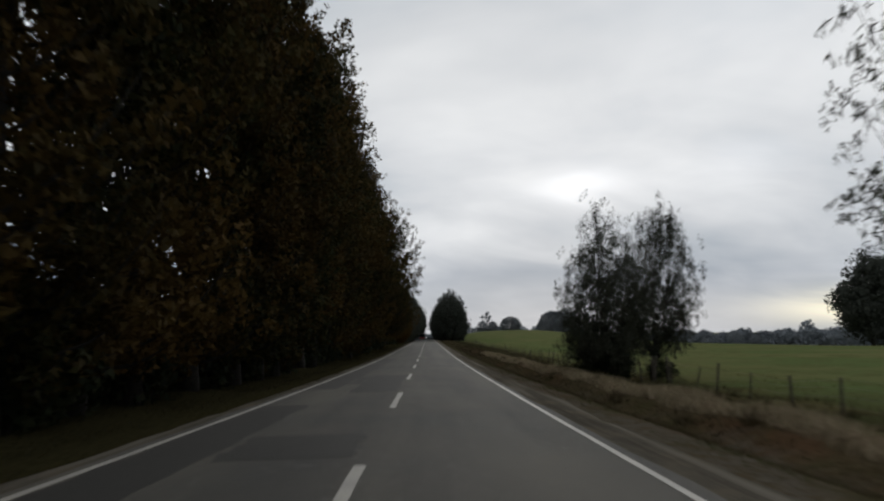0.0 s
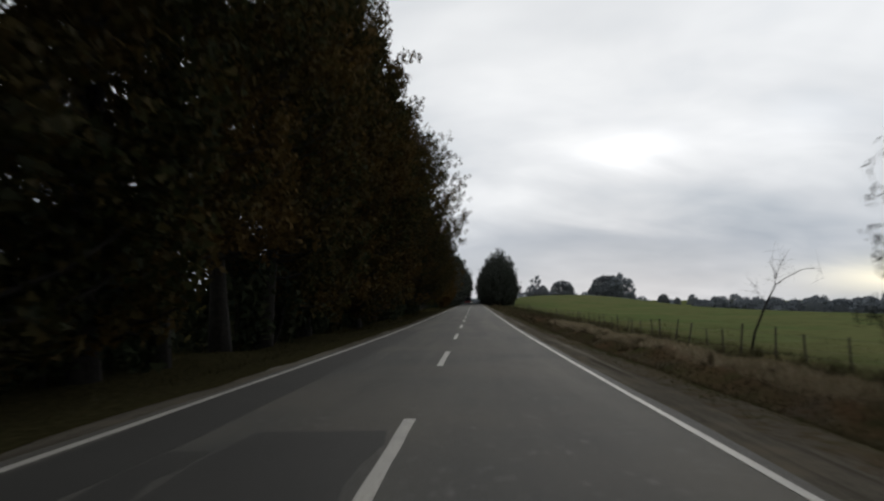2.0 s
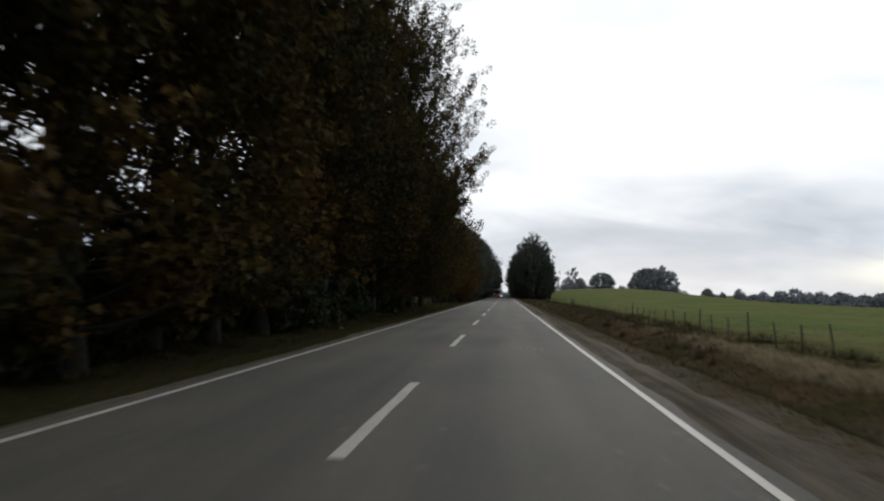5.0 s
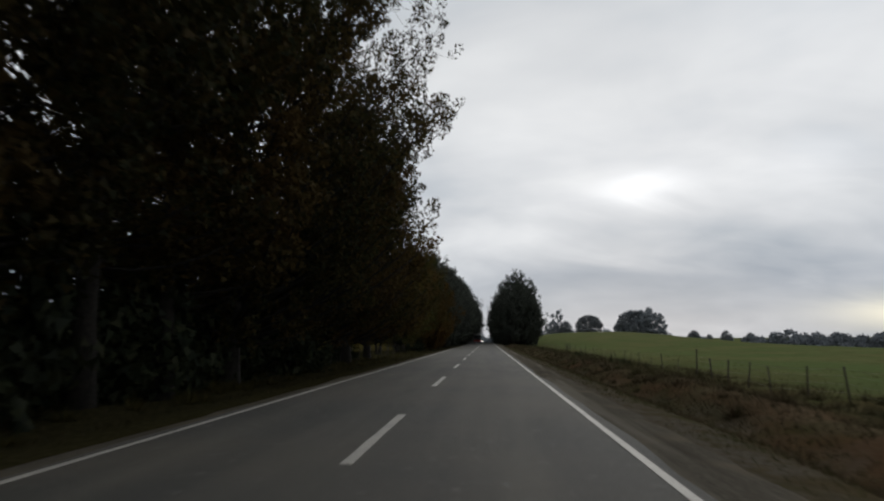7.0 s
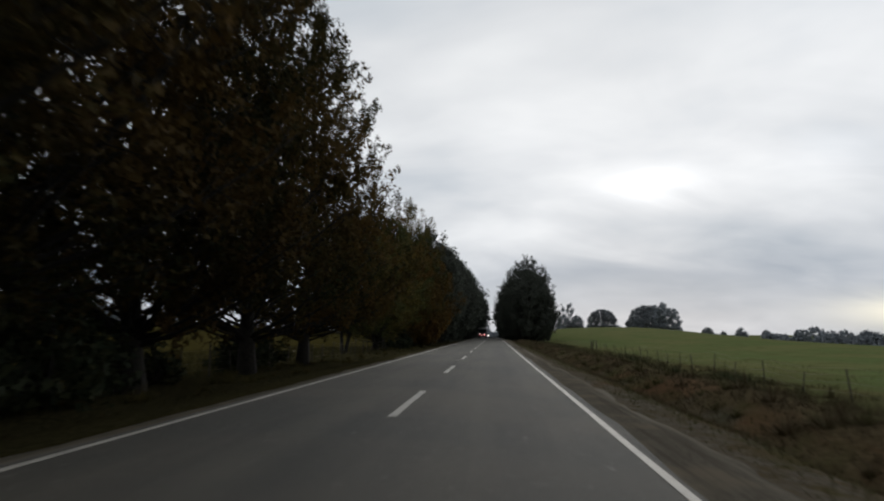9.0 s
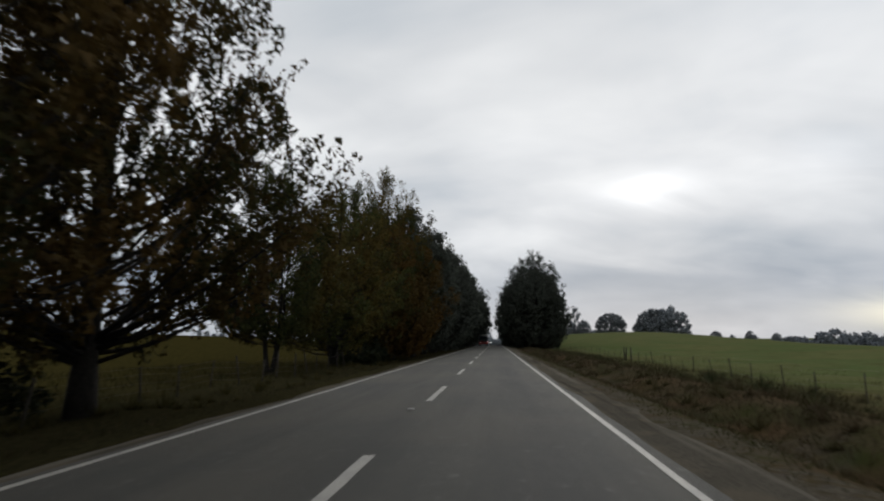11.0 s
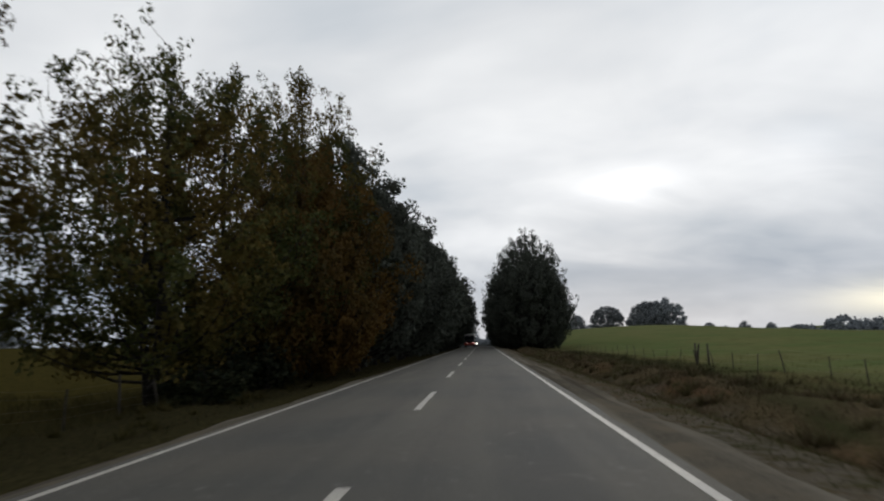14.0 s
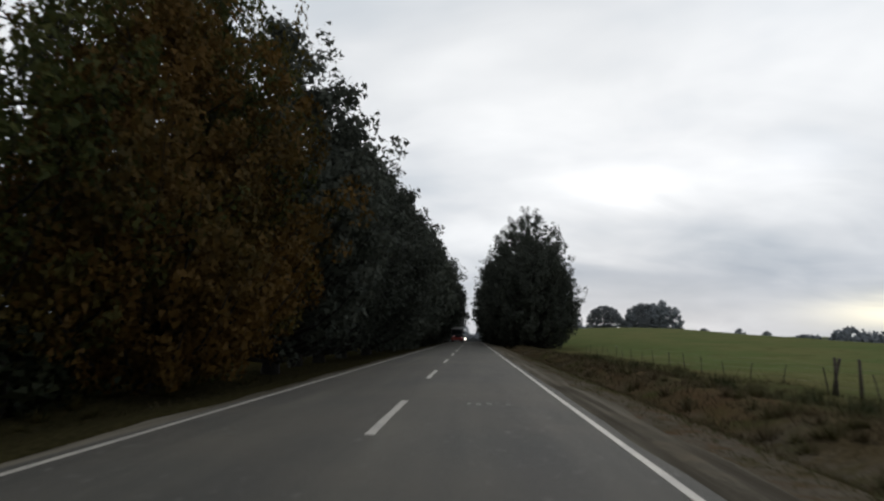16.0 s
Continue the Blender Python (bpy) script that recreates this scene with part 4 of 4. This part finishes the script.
def fence(line, y0, y1, gap, seed, label, posts):
    rng = np.random.default_rng(seed)
    x = line(y0)
    ob = thing("fence", (x, y0, 0), label, "fence")
    yy = y0
    tops = []
    while yy < y1:
        px = line(yy) + rng.normal(0, 0.06)
        p = part("post", posts[int(rng.integers(0, 6))], ob, "", (px - x, yy - y0, gz(px, yy)))
        p.rotation_euler = (rng.normal(0, 0.07), rng.normal(0, 0.07), rng.uniform(0, 6.28))
        tops.append((px - x, yy - y0, gz(px, yy)))
        yy += gap * rng.uniform(0.85, 1.15)
    for hgt in (0.3, 0.55, 0.8, 1.0):
        w = Tubes()
        w.add([(a, b, c + hgt + rng.normal(0, 0.015)) for a, b, c in tops], [0.0022] * len(tops), 3)
        part("wire", w.mesh("wire", WIRE), ob)
    return ob


def strainer(ob, x, y):
    """A stout corner post with a leaning strut."""
    ox, oy = ob.location.x, ob.location.y
    for dx, dy, lean in ((0.0, 0.0, 0.0), (0.55, -0.5, 0.0), (0.3, 0.9, 0.55)):
        px, py = x + dx, y + dy
        t = Tubes()
        t.add([(0, 0, -0.3), (0, -lean * 0.6, 0.7), (0, -lean * 1.2, 1.35)], [0.065, 0.06, 0.05], 8)
        part("strainer_post", t.mesh("strainer_post", POST), ob, "", (px - ox, py - oy, gz(px, py)))


right_line = lambda v: 11.8 + 2.7 * float(smooth(100, 190, v))
right_fence = fence(right_line, 2, 112, 2.4, 21, "old wire fence with weathered wooden posts along the pasture", POSTS)
far_fence = fence(right_line, 114, 236, 3.3, 23, "old wire fence with slim leaning posts in rough grass", SLIM_POSTS)
strainer(far_fence, 14.0, 182.5)
strainer(right_fence, 12.0, 29.5)
fence(lambda v: -9.2, 112, 164, 2.4, 22, "old wire fence with dark wooden posts beside the poplars", DARK_POSTS)


# ---- grass ----
def grass(name, count, xa, xb, ya, yb, h, material, seed, label, dens=None):
    rng = np.random.default_rng(seed)
    x, yv = rng.uniform(xa, xb, count), rng.uniform(ya, yb, count)
    keep = np.array([noise.noise(Vector((a * 0.5, b * 0.35, seed))) for a, b in zip(x, yv)]) + rng.normal(0, 0.2, count) > -0.25
    x, yv = x[keep], yv[keep]
    n = len(x)
    z = ground_z(x, yv) - 0.03
    hh = h * rng.uniform(0.4, 1.3, n)
    ang = rng.uniform(0, math.pi, n)
    wv = rng.uniform(0.006, 0.015, n) * (1 + h)
    dx, dy = np.cos(ang) * wv, np.sin(ang) * wv
    lx, ly = rng.normal(0, 0.55, n) * hh, rng.normal(0, 0.55, n) * hh
    base = np.stack([x, yv, z], 1)
    side = np.stack([dx, dy, np.zeros(n)], 1)
    tip = base + np.stack([lx, ly, hh], 1)
    q = np.stack([base - side, base + side, tip + side * 0.25, tip - side * 0.25], 1)
    ob = new(name, quads_mesh(name, q, material))
    return tagged(ob, label, "grass", kind="stuff")


grass("brown_grass", 30000, 7.4, 9.0, 74, 250, 0.15, DRYGRASS, 37, "dry brown grass along the crest of the bank")
grass("verge_grass", 40000, 4.7, 7.0, -2, 210, 0.08, VERGEGRASS, 30, "short mixed grass at the edge of the gravel")
grass("dry_grass", 52000, 5.6, 7.5, -2, 250, 0.13, DRYGRASS, 31, "dry brown grass on the roadside bank")
grass("tall_dry_grass", 46000, 8.6, 14.5, -2, 230, 0.2, OLIVEGRASS, 35, "taller olive grass along the fence")
grass("tan_ridge_grass", 26000, 7.3, 8.7, -2, 78, 0.2, TANGRASS, 36, "tan dry grass on the crest of the bank")


def tussocks(count, xa, xb, ya, yb, h, material, seed, label):
    """Separate tufts of long blades that bend outwards."""
    rng = np.random.default_rng(seed)
    q = []
    for _ in range(count):
        cx, cy, hh = rng.uniform(xa, xb), rng.uniform(ya, yb), h * rng.uniform(0.5, 1.3)
        n = 80
        w, r = rng.uniform(0, 6.28, n), rng.uniform(0, 1, n) ** 0.6
        d = np.stack([np.cos(w), np.sin(w), np.zeros(n)], 1)
        a = np.array((cx, cy, gz(cx, cy) - 0.05)) + d * (r * 0.22 * hh / 0.5)[:, None]
        tip = a + d * (r * hh * 0.9)[:, None] + np.array((0, 0, 1)) * (hh * rng.uniform(0.5, 1.1, n) * (1.1 - 0.6 * r))[:, None]
        s_ = np.cross(d, (0, 0, 1)) * rng.uniform(0.008, 0.018, n)[:, None]
        q.append(np.stack([a - s_, a + s_, tip + s_ * 0.2, tip - s_ * 0.2], 1))
    ob = new("grass_tussocks", quads_mesh("grass_tussocks", np.concatenate(q), material))
    return tagged(ob, label, "grass", kind="stuff")


tussocks(300, 8.6, 13.0, 0, 210, 0.42, OLIVEGRASS, 51, "dark olive grass tussocks along the pasture fence")
tussocks(170, 6.6, 9.4, 0, 210, 0.38, DRYGRASS, 52, "brown grass tussocks on the roadside bank")
tussocks(220, 6.6, 10.2, 100, 215, 0.34, OLIVEGRASS, 54, "dark olive grass tussocks on the roadside bank")
tussocks(70, 9.0, 11.6, 118, 215, 0.6, WEEDLEAF, 55, "tall dark green weeds below the pasture fence")
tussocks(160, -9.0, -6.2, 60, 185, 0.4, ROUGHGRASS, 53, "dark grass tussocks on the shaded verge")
grass("leaf_litter", 26000, -9.6, -4.9, -2, 200, 0.12, SHADEDLITTER, 32, "dry grass and leaf litter under the roadside trees, coloured dark for shade")
grass("green_grass", 24000, 13.0, 24.0, 0, 200, 0.12, GREENGRASS, 33, "green pasture grass beyond the fence")
grass("rough_grass", 20000, -24.0, -9.4, 110, 175, 0.3, ROUGHGRASS, 34, "rough olive grass of the field")


# ---- traffic far ahead, small things ----
def plain(name, c, rough=0.5, metal=0.0, glow=0.0):
    mt, N, L, b = mat(name, rough, metal)
    b.inputs["Base Color"].default_value = rgb(c)
    if glow:
        b.inputs["Emission Color"].default_value = rgb(c)
        b.inputs["Emission Strength"].default_value = glow
    return mt


REDPAINT = plain("red_truck_paint", (0.30, 0.03, 0.025), 0.4)
DARKPAINT = plain("dark_truck_paint", (0.03, 0.03, 0.035), 0.35)
BOXPAINT = plain("truck_box_paint", (0.34, 0.34, 0.33), 0.6)
WHITEPAINT = plain("white_car_paint", (0.6, 0.6, 0.6), 0.3)
GLASS = plain("dark_glass", (0.02, 0.025, 0.03), 0.08)
RUBBER = plain("rubber", (0.02, 0.02, 0.02), 0.9)
RIM = plain("steel_rim", (0.4, 0.4, 0.4), 0.4, 0.8)
LAMP = plain("lit_headlamp", (1.0, 0.88, 0.82), 0.3, 0, 6.0)
REDLAMP = plain("lit_red_lamp", (1.0, 0.5, 0.45), 0.3, 0, 6.0)


def box(name, x0, x1, y0, y1, z0, z1, material, bevel=0.05, lean=0.0):
    """A bevelled box; lean: how far the top's front is set back."""
    bm = bmesh.new()
    bmesh.ops.create_cube(bm, size=1.0)
    for v in bm.verts:
        top = v.co.z > 0
        front = v.co.y < 0
        v.co = Vector(((x0 + x1) / 2 + v.co.x * (x1 - x0), (y0 + y1) / 2 + v.co.y * (y1 - y0) + (lean if top and front else 0), (z0 + z1) / 2 + v.co.z * (z1 - z0)))
    bmesh.ops.bevel(bm, geom=bm.edges[:], offset=bevel, segments=2, affect="EDGES")
    me = bpy.data.meshes.new(name)
    bm.to_mesh(me)
    bm.free()
    me.materials.append(material)
    return me


def disc(name, r, w, material, bevel=0.03):
    t = Tubes()
    t.add([(-w / 2, 0, 0), (-w / 2 + bevel, 0, 0), (w / 2 - bevel, 0, 0), (w / 2, 0, 0)], [r - bevel, r, r, r - bevel], 18)
    return t.mesh(name, material)


def add_wheel(ob, x, y, r, w):
    tyre = part("wheel", disc("wheel", r, w, RUBBER), ob, "", (x, y, r))
    part("rim", disc("rim", r * 0.6, w + 0.03, RIM), tyre)


def truck(at):
    ob = thing("truck", at, "dark truck with lit reddish lamps far along the road", "truck")
    part("chassis", box("chassis", -1.0, 1.0, 0.3, 7.2, 0.55, 0.85, DARKPAINT), ob)
    cab = part("cab", box("cab", -1.15, 1.15, 0.0, 1.8, 0.6, 2.7, DARKPAINT, 0.1, 0.25), ob)
    part("windscreen", box("windscreen", -0.98, 0.98, 0.06, 0.14, 1.65, 2.45, GLASS, 0.02, 0.1), cab)
    part("bumper", box("bumper", -1.18, 1.18, -0.15, 0.15, 0.45, 1.05, REDPAINT), ob, "red painted bumper")
    part("visor", box("visor", -1.0, 1.0, -0.05, 0.3, 2.72, 2.95, WHITEPAINT, 0.04), cab, "pale roof visor")
    part("grille", box("grille", -0.6, 0.6, -0.04, 0.05, 0.9, 1.4, GLASS, 0.02), cab)
    part("cargo_box", box("cargo_box", -1.22, 1.22, 2.0, 7.4, 0.95, 3.2, BOXPAINT, 0.05), ob)
    for sx in (-1, 1):
        part("headlight", box("headlight", sx * 0.66 - 0.14, sx * 0.66 + 0.14, -0.08, 0.05, 0.85, 1.08, REDLAMP, 0.03), ob, "lit reddish lamp")
        part("marker_lamp", box("marker_lamp", sx * 0.75 - 0.1, sx * 0.75 + 0.1, 0.2, 0.3, 2.72, 2.82, BOXPAINT, 0.02), ob, "unlit roof lamp")
        part("mirror", box("mirror", sx * 1.32 - 0.1, sx * 1.32 + 0.1, 0.25, 0.33, 1.7, 2.2, GLASS, 0.02), ob)
        for yy in (1.0, 5.6):
            add_wheel(ob, sx * 0.98, yy, 0.48, 0.3)
    return ob


def car(at):
    ob = thing("car", at, "pale oncoming car with lit headlamps behind the truck", "car")
    part("body", box("body", -0.85, 0.85, 0.0, 4.2, 0.3, 0.9, WHITEPAINT, 0.12, 0.1), ob)
    cabin = part("cabin", box("cabin", -0.72, 0.72, 1.2, 3.8, 0.85, 1.45, GLASS, 0.12, 0.5), ob)
    part("car_roof", box("car_roof", -0.66, 0.66, 1.8, 3.5, 1.42, 1.49, WHITEPAINT, 0.03), cabin)
    part("bumper", box("bumper", -0.86, 0.86, -0.1, 0.1, 0.3, 0.55, DARKPAINT), ob)
    for sx in (-1, 1):
        part("headlight", box("headlight", sx * 0.62 - 0.15, sx * 0.62 + 0.15, -0.04, 0.08, 0.6, 0.75, LAMP, 0.03), ob, "lit white headlamp")
        for yy in (0.8, 3.3):
            add_wheel(ob, sx * 0.76, yy, 0.31, 0.2)
    return ob


truck((-1.7, 294, float(road_z(294)) - 0.032))
car((-0.95, 322, float(road_z(322)) - 0.02))


def litter(name, at, size, material, label, category, seed):
    """A crumpled flat scrap."""
    rng = np.random.default_rng(seed)
    t = bmesh.new()
    bmesh.ops.create_icosphere(t, subdivisions=2, radius=1.0)
    for v in t.verts:
        v.co = Vector((v.co.x * size, v.co.y * size * 0.7, v.co.z * size * 0.35)) * (1 + 0.25 * noise.noise(v.co * 2.0 + Vector((seed, 0, 0))))
    me = bpy.data.meshes.new(name)
    t.to_mesh(me)
    t.free()
    me.materials.append(material)
    ob = new(name, me)
    ob.location = (at[0], at[1], at[2] + size * 0.2)
    ob.rotation_euler = (0, 0, rng.uniform(0, 6.28))
    return tagged(ob, label, category)


PAPER = plain("dirty_white_scrap", (0.30, 0.29, 0.27), 0.8)
litter("litter", (6.2, 78.5, gz(6.2, 78.5)), 0.12, PAPER, "dirty white scrap of litter on the bank", "litter", 1)
litter("stone", (-6.4, 85.5, gz(-6.4, 85.5)), 0.2, GRAVEL, "pale stone at the edge of the verge", "stone", 2)
litter("litter", (-0.16, 130.0, -0.004), 0.085, PAPER, "flattened pale scrap lying on the asphalt", "litter", 3)


def shed(at, turn):
    ob = thing("farm_shed", at, "small white farm shed beside the far woods", "shed", turn=turn)
    part("wall", box("wall", -3.5, 3.5, -2.2, 2.2, -0.3, 2.6, WHITEPAINT, 0.03), ob)
    bm = bmesh.new()
    vs = [bm.verts.new(p) for p in ((-3.8, -2.6, 2.5), (3.8, -2.6, 2.5), (3.8, 0, 3.9), (-3.8, 0, 3.9), (-3.8, 2.6, 2.5), (3.8, 2.6, 2.5))]
    for f in ((0, 1, 2, 3), (3, 2, 5, 4), (0, 3, 4), (1, 5, 2), (0, 4, 5, 1)):
        bm.faces.new([vs[k] for k in f])
    me = bpy.data.meshes.new("roof")
    bm.to_mesh(me)
    bm.free()
    me.materials.append(RIM)
    part("roof", me, ob, "pale metal roof")
    part("door", box("door", -0.6, 0.6, -2.28, -2.15, -0.2, 2.0, DARKPAINT, 0.02), ob)
    return ob


shed((152, 322, gz(152, 322)), 0.5)


OLDPAINT = surface("old_paint", (0.10, 0.098, 0.09), (0.24, 0.235, 0.22), 30.0, 2.0, 0.7, 0.002)


def paint_mark(x, y, wide, count, seed):
    """Scraps of old paint left on the asphalt."""
    rng = np.random.default_rng(seed)
    for k in range(count):
        cx = x + wide * (k / (count - 1) - 0.5)
        w, l = rng.uniform(0.02, 0.06), rng.uniform(0.02, 0.14)
        part("paint_mark", slab("paint_mark", cx - w, cx + w, y + rng.normal(0, 0.08), y + l + 0.1, 0.005, 0.01, OLDPAINT, 2, 1, 0.01, seed + k), road, "" if k else "scraps of worn white paint")


paint_mark(1.75, 172.4, 0.8, 5, 61)
paint_mark(1.9, 72.0, 0.9, 6, 71)
